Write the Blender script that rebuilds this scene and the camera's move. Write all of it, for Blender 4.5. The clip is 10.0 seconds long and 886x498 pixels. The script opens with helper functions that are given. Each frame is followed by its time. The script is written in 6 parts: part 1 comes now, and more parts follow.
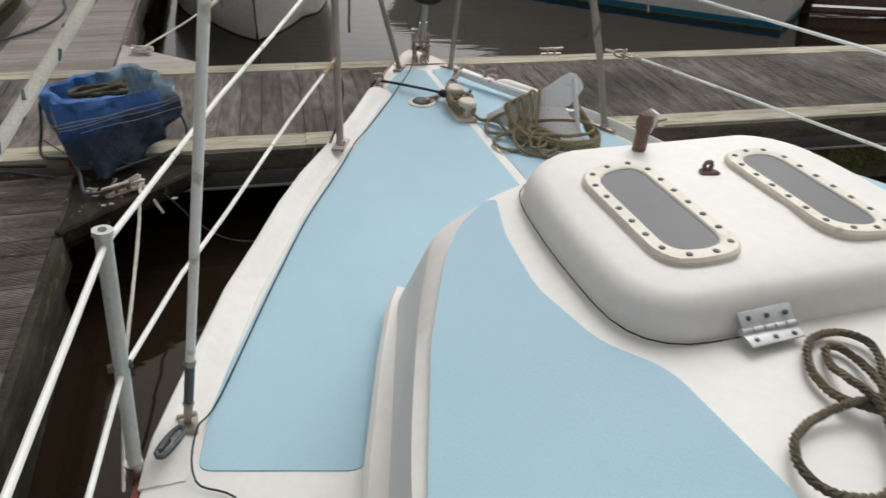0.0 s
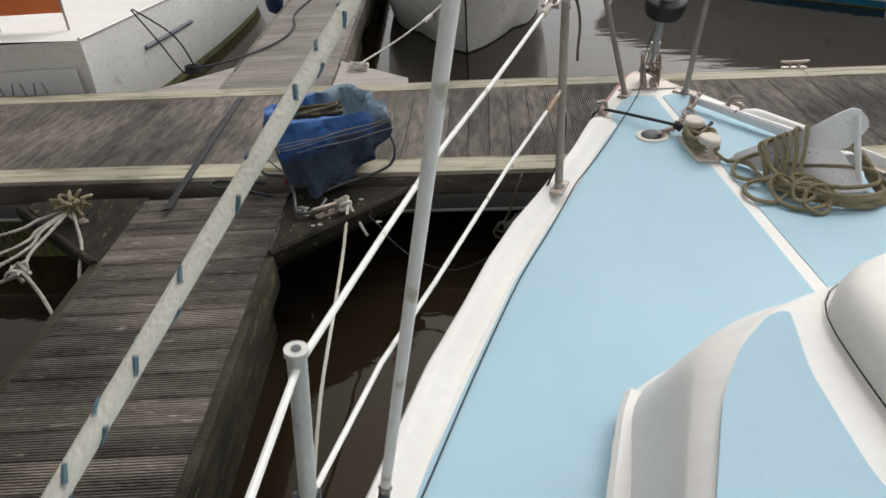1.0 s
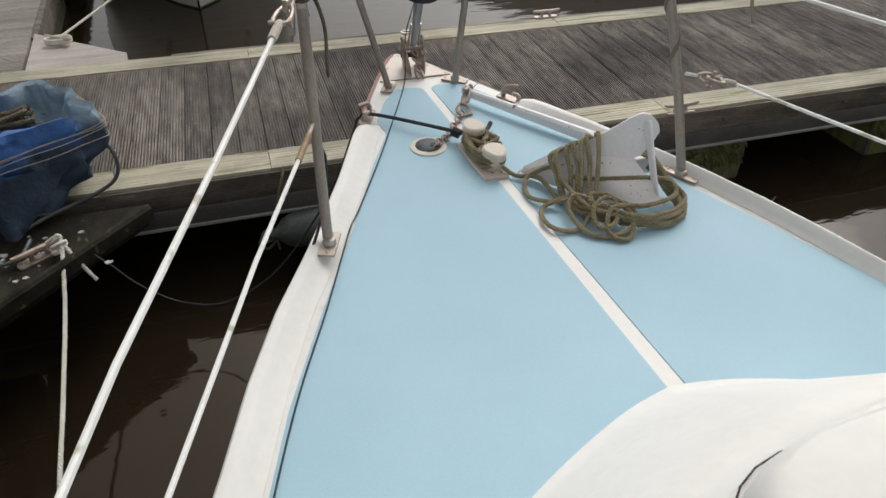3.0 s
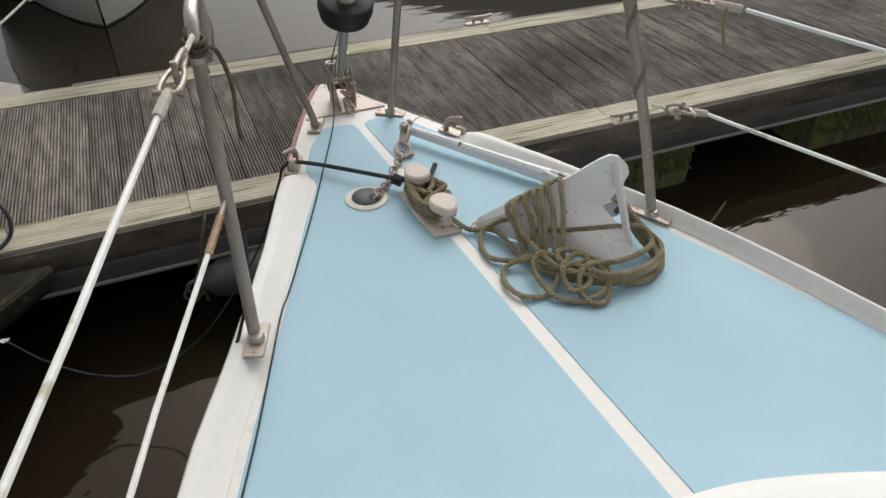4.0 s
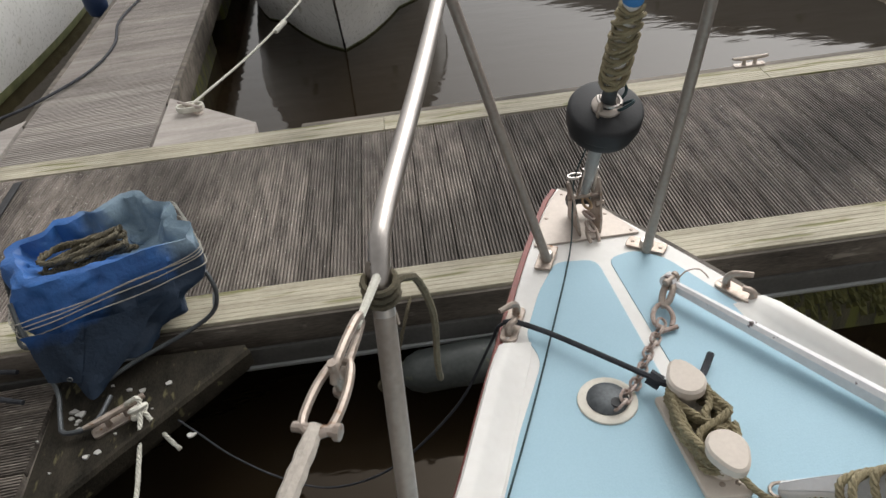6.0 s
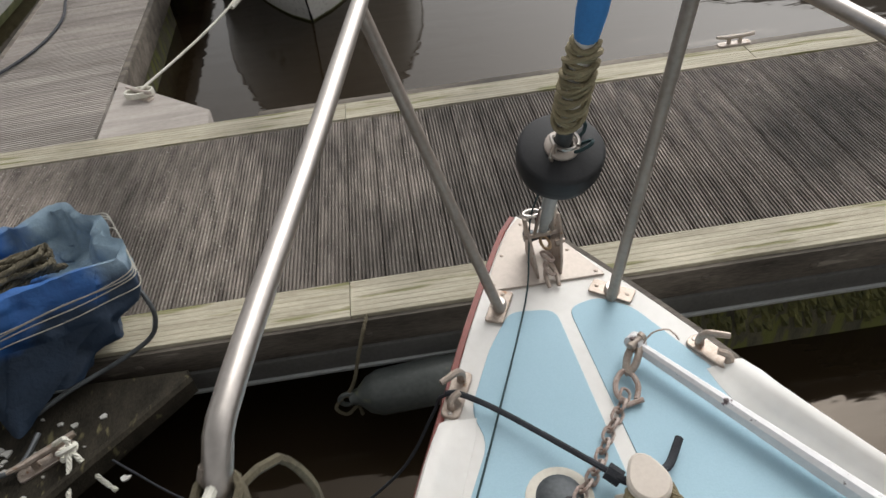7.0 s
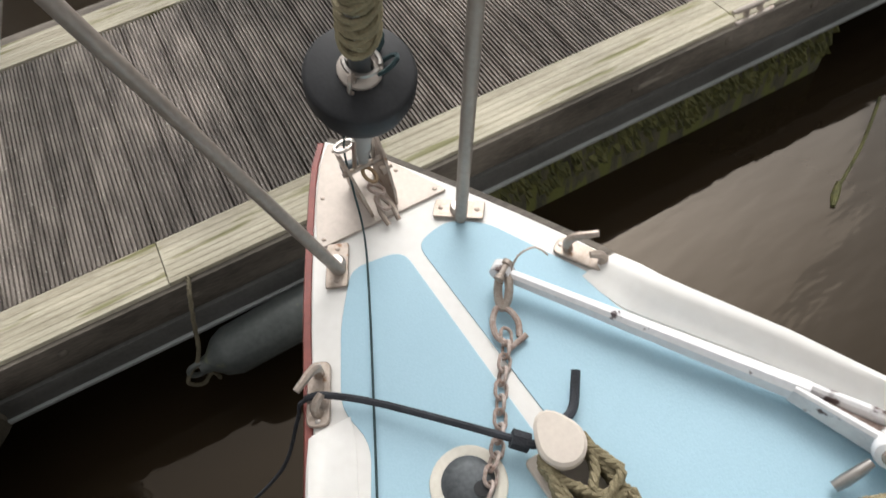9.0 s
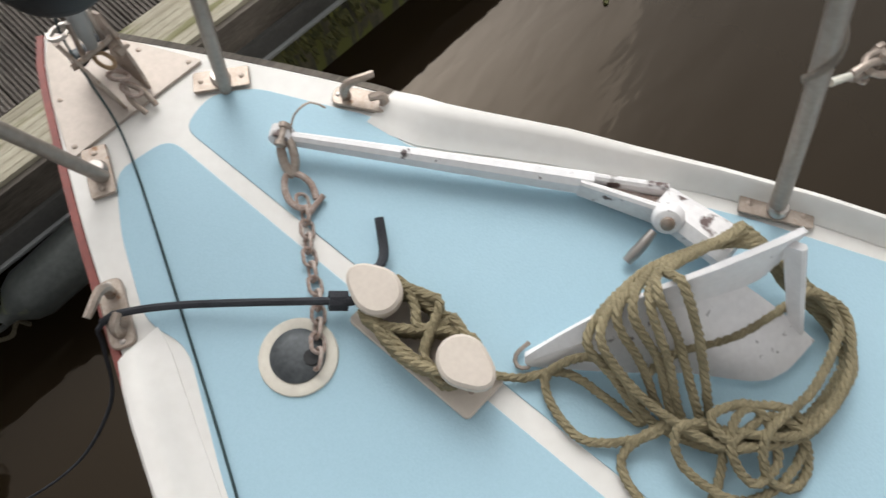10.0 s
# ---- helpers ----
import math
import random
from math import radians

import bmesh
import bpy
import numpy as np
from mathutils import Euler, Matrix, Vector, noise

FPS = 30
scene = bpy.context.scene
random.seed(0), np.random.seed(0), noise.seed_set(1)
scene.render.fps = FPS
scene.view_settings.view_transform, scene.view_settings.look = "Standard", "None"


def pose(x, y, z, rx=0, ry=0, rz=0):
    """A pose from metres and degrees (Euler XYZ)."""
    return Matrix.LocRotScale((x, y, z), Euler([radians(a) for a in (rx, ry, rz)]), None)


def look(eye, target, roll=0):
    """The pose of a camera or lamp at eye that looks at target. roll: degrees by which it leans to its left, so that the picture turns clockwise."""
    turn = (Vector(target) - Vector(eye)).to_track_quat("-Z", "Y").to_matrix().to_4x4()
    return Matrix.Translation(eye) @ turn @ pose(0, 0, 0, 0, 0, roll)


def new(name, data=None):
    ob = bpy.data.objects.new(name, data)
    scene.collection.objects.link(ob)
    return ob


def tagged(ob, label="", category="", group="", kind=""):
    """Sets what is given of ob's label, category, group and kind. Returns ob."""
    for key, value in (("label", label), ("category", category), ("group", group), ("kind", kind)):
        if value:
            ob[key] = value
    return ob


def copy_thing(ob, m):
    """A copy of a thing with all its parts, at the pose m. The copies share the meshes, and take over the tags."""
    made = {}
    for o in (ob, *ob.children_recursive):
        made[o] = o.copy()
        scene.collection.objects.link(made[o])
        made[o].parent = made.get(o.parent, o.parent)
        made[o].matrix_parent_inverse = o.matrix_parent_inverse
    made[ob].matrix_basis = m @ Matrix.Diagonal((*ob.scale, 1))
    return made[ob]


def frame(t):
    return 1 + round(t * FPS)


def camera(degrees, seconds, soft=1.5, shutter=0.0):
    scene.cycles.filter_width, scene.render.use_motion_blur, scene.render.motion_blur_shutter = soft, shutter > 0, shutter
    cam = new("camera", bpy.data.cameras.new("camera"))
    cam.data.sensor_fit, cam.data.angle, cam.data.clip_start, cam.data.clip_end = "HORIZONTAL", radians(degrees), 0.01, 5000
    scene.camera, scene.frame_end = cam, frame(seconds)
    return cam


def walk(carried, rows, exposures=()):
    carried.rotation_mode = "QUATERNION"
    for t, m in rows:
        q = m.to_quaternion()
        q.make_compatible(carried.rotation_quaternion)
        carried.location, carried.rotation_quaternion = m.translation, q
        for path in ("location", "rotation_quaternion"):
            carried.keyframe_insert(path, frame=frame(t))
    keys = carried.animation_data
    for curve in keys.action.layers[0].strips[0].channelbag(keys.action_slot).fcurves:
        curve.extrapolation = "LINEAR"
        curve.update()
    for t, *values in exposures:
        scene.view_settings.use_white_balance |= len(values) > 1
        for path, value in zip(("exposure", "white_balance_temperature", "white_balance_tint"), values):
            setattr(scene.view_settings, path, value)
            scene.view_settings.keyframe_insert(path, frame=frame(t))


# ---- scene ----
cam = camera(65.7, 10.0, 1.5, 0.2)
PATH = [
    (0, (-0.94, -3.387, 1.125), (-0.429, -1.775, 0.058), 2.4),
    (0.5, (-0.931, -3.216, 1.095), (-0.748, -1.547, 0.008), 0.1),
    (1, (-0.97, -3.026, 1.114), (-0.996, -1.326, 0.062), -3.5),
    (1.5, (-0.988, -2.777, 1.125), (-0.895, -1.05, 0.122), -7.0),
    (2, (-0.942, -2.664, 1.105), (-0.565, -1.03, 0.015), -2.5),
    (2.2, (-0.925, -2.62, 1.115), (-0.468, -1.058, -0.012), -1.5),
    (3.3, (-0.806, -2.313, 1.156), (-0.195, -0.85, -0.063), 1.1),
    (3.5, (-0.795, -2.248, 1.139), (-0.132, -0.799, -0.07), 1.1),
    (4, (-0.715, -2.08, 1.139), (0.003, -0.672, -0.087), 0.3),
    (4.5, (-0.656, -1.916, 1.154), (-0.16, -0.417, -0.074), -2.9),
    (5, (-0.649, -1.749, 1.143), (-0.362, -0.2, -0.089), -6.1),
    (5.5, (-0.58, -1.505, 1.152), (-0.49, 0.114, -0.018), -8.5),
    (5.7, (-0.567, -1.445, 1.16), (-0.425, 0.162, -0.022), -7.1),
    (6.8, (-0.393, -1.149, 1.207), (-0.257, 0.379, -0.077), -6.8),
    (7, (-0.365, -1.082, 1.197), (-0.209, 0.427, -0.106), -7.2),
    (7.5, (-0.349, -0.976, 1.19), (-0.051, 0.489, -0.139), -4.3),
    (8, (-0.294, -0.867, 1.177), (0.125, 0.532, -0.19), -0.1),
    (8.5, (-0.252, -0.795, 1.179), (0.186, 0.47, -0.308), -5.8),
    (9, (-0.247, -0.768, 1.122), (0.206, 0.297, -0.509), -10.3),
    (9.5, (-0.248, -0.756, 1.084), (0.255, 0.017, -0.691), -6.8),
    (10, (-0.185, -0.806, 1.067), (0.386, -0.297, -0.781), -2.0),
]
EXPOSURES = [(0.0, -0.36), (1.0, -0.22), (2.2, -0.31), (3.5, -0.31), (4.5, -0.25), (5.5, -0.13), (7.0, -0.17), (7.5, 0.12), (8.0, 0.2), (9.0, 0.14), (9.5, 0.1), (10.0, -0.1)]
walk(cam, [(t, look(eye, target, roll)) for t, eye, target, roll in PATH], EXPOSURES)

# ---- world and sun: a bright overcast day ----
world = bpy.data.worlds.new("overcast_sky")
scene.world = world
world.use_nodes = True
wn, wl = world.node_tree.nodes, world.node_tree.links
sky = wn.new("ShaderNodeTexSky")
sky.sky_type, sky.sun_disc = "NISHITA", False
sky.sun_elevation, sky.sun_rotation = radians(47), radians(38)
sky.air_density, sky.dust_density, sky.ozone_density = 1.0, 6.0, 1.0
grey = wn.new("ShaderNodeHueSaturation")
grey.inputs["Saturation"].default_value = 0.02
wl.new(sky.outputs[0], grey.inputs["Color"])
wl.new(grey.outputs[0], wn["Background"].inputs["Color"])
wn["Background"].inputs["Strength"].default_value = 0.182
sun_data = bpy.data.lights.new("sun", "SUN")
sun_data.energy, sun_data.angle, sun_data.color = 0.44, radians(45), (1.0, 0.93, 0.84)
sun = new("sun", sun_data)
sun.matrix_world = look((4.20, 5.37, 7.31), (0, 0, 0))


# ---- materials ----
def mat(name, dark, light, rough=0.6, metal=0.0, scale=8.0, fine=60.0, bump=0.1, stretch=(1, 1, 1), spots=None,
        spot_scale=14.0, spot_cut=0.62, by_object=0.0, coat=0.0, rough_vary=0.12, stain=0.0, gloss=0.5):
    """A surface that varies between two colours at two scales, with fine relief, spots of a third colour and a tone for each piece."""
    m = bpy.data.materials.new(name)
    m.use_nodes = True
    n, l = m.node_tree.nodes, m.node_tree.links
    b = n["Principled BSDF"]
    co = n.new("ShaderNodeTexCoord")
    mp = n.new("ShaderNodeMapping")
    mp.inputs["Scale"].default_value = stretch
    l.new(co.outputs["Object"], mp.inputs["Vector"])
    vec = mp.outputs[0]
    info = n.new("ShaderNodeObjectInfo")
    if by_object:
        shift = n.new("ShaderNodeVectorMath")
        shift.operation = "MULTIPLY_ADD"
        l.new(info.outputs["Random"], shift.inputs[0])
        shift.inputs[1].default_value = (37.0, 53.0, 11.0)
        l.new(vec, shift.inputs[2])
        vec = shift.outputs[0]
    big, small = n.new("ShaderNodeTexNoise"), n.new("ShaderNodeTexNoise")
    for tex, s, d in ((big, scale, 5.0), (small, fine, 3.0)):
        tex.inputs["Scale"].default_value, tex.inputs["Detail"].default_value = s, d
        l.new(vec, tex.inputs["Vector"])
    both = n.new("ShaderNodeMix")
    both.inputs[0].default_value = 0.4
    l.new(big.outputs["Fac"], both.inputs[2])
    l.new(small.outputs["Fac"], both.inputs[3])
    ramp = n.new("ShaderNodeValToRGB")
    ramp.color_ramp.elements[0].position, ramp.color_ramp.elements[1].position = 0.33, 0.67
    ramp.color_ramp.elements[0].color, ramp.color_ramp.elements[1].color = (*dark, 1), (*light, 1)
    l.new(both.outputs[0], ramp.inputs[0])
    colour = ramp.outputs[0]
    if spots:
        sp = n.new("ShaderNodeTexNoise")
        sp.inputs["Scale"].default_value, sp.inputs["Detail"].default_value = spot_scale, 6.0
        l.new(vec, sp.inputs["Vector"])
        cut = n.new("ShaderNodeMapRange")
        cut.inputs["From Min"].default_value, cut.inputs["From Max"].default_value = spot_cut, spot_cut + 0.07
        l.new(sp.outputs["Fac"], cut.inputs["Value"])
        mx = n.new("ShaderNodeMix")
        mx.data_type = "RGBA"
        l.new(cut.outputs[0], mx.inputs[0])
        l.new(colour, mx.inputs[6])
        mx.inputs[7].default_value = (*spots, 1)
        colour = mx.outputs[2]
    if by_object:
        tone = n.new("ShaderNodeMapRange")
        tone.inputs["To Min"].default_value, tone.inputs["To Max"].default_value = 1 - by_object, 1 + by_object
        l.new(info.outputs["Random"], tone.inputs["Value"])
        mul = n.new("ShaderNodeVectorMath")
        mul.operation = "SCALE"
        l.new(colour, mul.inputs[0])
        l.new(tone.outputs[0], mul.inputs["Scale"])
        colour = mul.outputs[0]
    if stain:
        geo, wet, amount, mul = n.new("ShaderNodeNewGeometry"), n.new("ShaderNodeTexNoise"), n.new("ShaderNodeMapRange"), n.new("ShaderNodeVectorMath")
        wet.inputs["Scale"].default_value, wet.inputs["Detail"].default_value = 1.1, 7.0
        l.new(geo.outputs["Position"], wet.inputs["Vector"])
        amount.inputs["From Min"].default_value, amount.inputs["From Max"].default_value = 0.36, 0.60
        amount.inputs["To Min"].default_value, amount.inputs["To Max"].default_value = 1.0 - stain, 1.12
        l.new(wet.outputs["Fac"], amount.inputs["Value"])
        mul.operation = "SCALE"
        l.new(colour, mul.inputs[0])
        l.new(amount.outputs[0], mul.inputs["Scale"])
        colour = mul.outputs[0]
    b.inputs["Specular IOR Level"].default_value = gloss
    l.new(colour, b.inputs["Base Color"])
    rr = n.new("ShaderNodeMapRange")
    rr.inputs["To Min"].default_value, rr.inputs["To Max"].default_value = max(0.02, rough - rough_vary), min(1, rough + rough_vary)
    l.new(small.outputs["Fac"], rr.inputs["Value"])
    l.new(rr.outputs[0], b.inputs["Roughness"])
    b.inputs["Metallic"].default_value = metal
    b.inputs["Coat Weight"].default_value = coat
    if bump:
        bp = n.new("ShaderNodeBump")
        bp.inputs["Strength"].default_value, bp.inputs["Distance"].default_value = bump, 0.01
        l.new(both.outputs[0], bp.inputs["Height"])
        l.new(bp.outputs[0], b.inputs["Normal"])
    return m


M_WHITE = mat("white_gelcoat", (0.69, 0.665, 0.625), (0.77, 0.75, 0.715), 0.55, scale=3, fine=40, bump=0.03, spots=(0.60, 0.56, 0.49), spot_scale=5, spot_cut=0.70)
M_BLUE = mat("pale_blue_deck_paint", (0.332, 0.50, 0.585), (0.384, 0.56, 0.65), 0.72, scale=2.2, fine=260, bump=0.10, spots=(0.37, 0.565, 0.66), spot_scale=6, spot_cut=0.70)
M_HULL = mat("white_hull_paint", (0.74, 0.73, 0.69), (0.84, 0.83, 0.80), 0.3, scale=2, fine=30, bump=0.02, spots=(0.50, 0.48, 0.40), spot_scale=3, spot_cut=0.66)
M_RED = mat("dark_red_strake", (0.16, 0.035, 0.028), (0.26, 0.06, 0.045), 0.45, scale=12, fine=90, bump=0.08)
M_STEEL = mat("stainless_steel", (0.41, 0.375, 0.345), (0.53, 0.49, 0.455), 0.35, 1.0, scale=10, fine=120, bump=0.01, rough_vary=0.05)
# leg tubes: the dark surroundings they mirror are put into the brown-grey base
M_LEG = mat("dull_steel_dark_reflections", (0.25, 0.21, 0.18), (0.38, 0.33, 0.285), 0.45, 0.25, scale=6, fine=90, bump=0.02, rough_vary=0.06)
M_OLDSTEEL = mat("tarnished_steel", (0.27, 0.215, 0.175), (0.47, 0.40, 0.345), 0.45, 0.6, scale=25, fine=160, bump=0.15, spots=(0.25, 0.14, 0.08), spot_scale=40, spot_cut=0.63)
M_PLATE = mat("bronze_tinted_plate", (0.40, 0.345, 0.30), (0.53, 0.465, 0.41), 0.5, 0.3, scale=6, fine=90, bump=0.06, spots=(0.36, 0.26, 0.2), spot_scale=18, spot_cut=0.68)
M_ALU = mat("grey_aluminium_tube", (0.46, 0.46, 0.43), (0.62, 0.62, 0.58), 0.45, 0.2, scale=10, fine=90, bump=0.08, spots=(0.3, 0.31, 0.29), spot_scale=20, spot_cut=0.6)
M_RUSTCHAIN = mat("rusty_galvanised_chain", (0.23, 0.145, 0.11), (0.52, 0.44, 0.395), 0.65, 0.25, scale=40, fine=200, bump=0.3)
M_GALV = mat("flaking_white_galvanised", (0.62, 0.60, 0.60), (0.80, 0.78, 0.77), 0.55, 0.0, scale=9, fine=90, bump=0.2, spots=(0.10, 0.062, 0.055), spot_scale=26, spot_cut=0.56)
M_BLADE = mat("chalky_white_galvanised", (0.70, 0.685, 0.685), (0.83, 0.815, 0.815), 0.6, 0.0, scale=6, fine=90, bump=0.1, spots=(0.10, 0.075, 0.075), spot_scale=45, spot_cut=0.67)
M_CORD = mat("grey_twine", (0.26, 0.245, 0.21), (0.42, 0.40, 0.35), 0.85, scale=20, fine=200, bump=0.3)
M_OLDCORD = mat("dark_weathered_cord", (0.055, 0.046, 0.029), (0.155, 0.132, 0.085), 0.9, scale=14, fine=200, bump=0.4)
M_STRAP = mat("brown_webbing_strap", (0.13, 0.105, 0.085), (0.27, 0.23, 0.19), 0.85, scale=12, fine=160, bump=0.3)
M_TAN = mat("tan_rusty_terminal", (0.20, 0.125, 0.065), (0.36, 0.25, 0.15), 0.6, 0.2, scale=30, fine=140, bump=0.15)
M_ROPE = mat("olive_laid_rope", (0.14, 0.115, 0.065), (0.33, 0.28, 0.17), 0.9, scale=16, fine=240, bump=0.4)
M_WHITEROPE = mat("white_braided_rope", (0.56, 0.54, 0.46), (0.76, 0.74, 0.66), 0.85, scale=20, fine=300, bump=0.4)
M_FLECK = mat("blue_rope_fleck", (0.05, 0.10, 0.125), (0.10, 0.165, 0.19), 0.85, scale=20, fine=200, bump=0.3)
M_LIFELINE = mat("white_vinyl_wire", (0.74, 0.725, 0.68), (0.86, 0.85, 0.81), 0.45, scale=12, fine=120, bump=0.05, spots=(0.5, 0.46, 0.36), spot_scale=16, spot_cut=0.62)
M_BLACKROPE = mat("black_rope", (0.012, 0.013, 0.017), (0.035, 0.038, 0.046), 0.8, scale=30, fine=260, bump=0.4)
M_TEALROPE = mat("dark_green_cord", (0.012, 0.03, 0.034), (0.03, 0.062, 0.066), 0.8, scale=30, fine=260, bump=0.3)
M_BLACKPLASTIC = mat("black_plastic", (0.010, 0.010, 0.011), (0.024, 0.024, 0.026), 0.55, scale=10, fine=140, bump=0.08, gloss=0.35)
M_DARKTUBE = mat("dark_steel_pipe", (0.05, 0.055, 0.06), (0.12, 0.13, 0.135), 0.5, 0.5, scale=14, fine=120, bump=0.1)
M_CREAM = mat("cream_plastic", (0.62, 0.57, 0.48), (0.74, 0.70, 0.61), 0.5, scale=8, fine=100, bump=0.06, spots=(0.5, 0.43, 0.33), spot_scale=20, spot_cut=0.66)
M_BITT = mat("weathered_buff_wood", (0.545, 0.475, 0.41), (0.63, 0.56, 0.485), 0.7, scale=10, fine=120, bump=0.06, spots=(0.43, 0.36, 0.30), spot_scale=9, spot_cut=0.68)
M_SMOKED = mat("smoked_acrylic", (0.075, 0.075, 0.082), (0.10, 0.10, 0.106), 0.45, scale=5, fine=120, bump=0.02, gloss=0.3)
M_BLUESAIL = mat("blue_sail_cover", (0.03, 0.16, 0.42), (0.05, 0.23, 0.55), 0.75, scale=8, fine=200, bump=0.2)
M_DECKING = mat("weathered_grooved_decking", (0.055, 0.046, 0.039), (0.262, 0.225, 0.196), 0.8, scale=3.4, fine=60, bump=0.4, stretch=(7, 1.4, 2), spots=(0.56, 0.53, 0.48), spot_scale=34, spot_cut=0.645, by_object=0.22, stain=0.5, gloss=0.3)
M_GUSSET = mat("black_mossy_timber", (0.008, 0.007, 0.005), (0.040, 0.034, 0.025), 0.85, scale=5, fine=60, bump=0.6, stretch=(3, 1, 2), spots=(0.095, 0.085, 0.045), spot_scale=9, spot_cut=0.61, gloss=0.12)
M_MOSSBOARD = mat("grey_green_side_board", (0.010, 0.009, 0.006), (0.060, 0.055, 0.038), 0.85, scale=5, fine=60, bump=0.5, stretch=(1, 1, 3), spots=(0.085, 0.085, 0.040), spot_scale=7, spot_cut=0.60, gloss=0.12)
M_FINGER = mat("weathered_finger_decking", (0.036, 0.029, 0.024), (0.225, 0.194, 0.166), 0.8, scale=2.4, fine=36, bump=0.35, stretch=(0.8, 5, 2), spots=(0.34, 0.31, 0.27), spot_scale=9, spot_cut=0.64, by_object=0.28, stain=0.5, gloss=0.25)
M_PALEFINGER = mat("pale_worn_decking", (0.22, 0.195, 0.175), (0.42, 0.38, 0.345), 0.8, scale=2.2, fine=45, bump=0.25, stretch=(0.7, 5, 2), spots=(0.36, 0.33, 0.30), spot_scale=7, spot_cut=0.66, by_object=0.15)
M_NEWWOOD = mat("pale_new_timber", (0.27, 0.24, 0.17), (0.53, 0.485, 0.375), 0.75, scale=2.8, fine=40, bump=0.25, stretch=(0.8, 8, 3), spots=(0.20, 0.19, 0.085), spot_scale=2.4, spot_cut=0.57, by_object=0.12, stain=0.25)
M_FASCIA = mat("grey_wet_timber_fascia", (0.062, 0.052, 0.043), (0.235, 0.203, 0.168), 0.75, scale=3, fine=40, bump=0.3, stretch=(0.6, 4, 4), spots=(0.36, 0.32, 0.27), spot_scale=5, spot_cut=0.66, stain=0.55, gloss=0.3)
M_CHANNEL = mat("dull_steel_channel", (0.065, 0.063, 0.058), (0.13, 0.126, 0.118), 0.65, 0.2, scale=4, fine=60, bump=0.1)
M_GALVRAIL = mat("galvanised_channel", (0.30, 0.31, 0.305), (0.42, 0.43, 0.425), 0.55, 0.4, scale=4, fine=60, bump=0.1)
M_HINGE = mat("pale_zinc_hinge", (0.46, 0.47, 0.47), (0.62, 0.63, 0.63), 0.5, 0.3, scale=20, fine=120, bump=0.08)
M_TAPE = mat("weathered_buff_tape", (0.36, 0.315, 0.27), (0.58, 0.525, 0.46), 0.8, scale=30, fine=160, bump=0.4)
M_DROPPING = mat("white_bird_lime", (0.30, 0.29, 0.265), (0.50, 0.49, 0.46), 0.8, scale=30, fine=200, bump=0.3)
M_WEED = mat("hanging_green_weed", (0.03, 0.032, 0.010), (0.14, 0.135, 0.042), 0.85, scale=14, fine=70, bump=0.4)
M_FLOAT = mat("algae_covered_float", (0.03, 0.028, 0.018), (0.125, 0.112, 0.07), 0.85, scale=6, fine=50, bump=0.6, stretch=(3, 3, 0.8), spots=(0.115, 0.12, 0.028), spot_scale=5, spot_cut=0.50)
M_FENDER = mat("scuffed_grey_fender", (0.04, 0.046, 0.044), (0.09, 0.098, 0.092), 0.45, scale=7, fine=60, bump=0.08, spots=(0.15, 0.16, 0.09), spot_scale=9, spot_cut=0.62)
M_BLUEFENDER = mat("navy_fender", (0.012, 0.03, 0.08), (0.025, 0.05, 0.12), 0.5, scale=7, fine=60, bump=0.05)
M_BOOT = mat("blue_boot_stripe", (0.02, 0.16, 0.28), (0.03, 0.22, 0.36), 0.4, scale=5, fine=60, bump=0.03)
M_ANTIFOUL = mat("slimy_antifouling", (0.10, 0.115, 0.045), (0.27, 0.28, 0.13), 0.7, scale=6, fine=50, bump=0.2)
M_GREY = mat("faint_grey_marking", (0.22, 0.22, 0.25), (0.3, 0.3, 0.33), 0.6)
M_PANEL = mat("pale_grey_name_panel", (0.66, 0.65, 0.64), (0.74, 0.73, 0.72), 0.5)
M_BOARDGREY = mat("dark_side_stripe", (0.10, 0.11, 0.14), (0.15, 0.16, 0.19), 0.5)
M_ORANGE = mat("orange_dodger_cloth", (0.55, 0.13, 0.03), (0.66, 0.18, 0.05), 0.8, scale=6, fine=120, bump=0.1)
M_BROWNWOOD = mat("rough_brown_wood", (0.10, 0.06, 0.05), (0.22, 0.14, 0.12), 0.85, scale=20, fine=120, bump=0.4)
M_REDCLOTH = mat("faded_red_cloth", (0.22, 0.045, 0.045), (0.34, 0.08, 0.075), 0.8, scale=10, fine=120, bump=0.2)


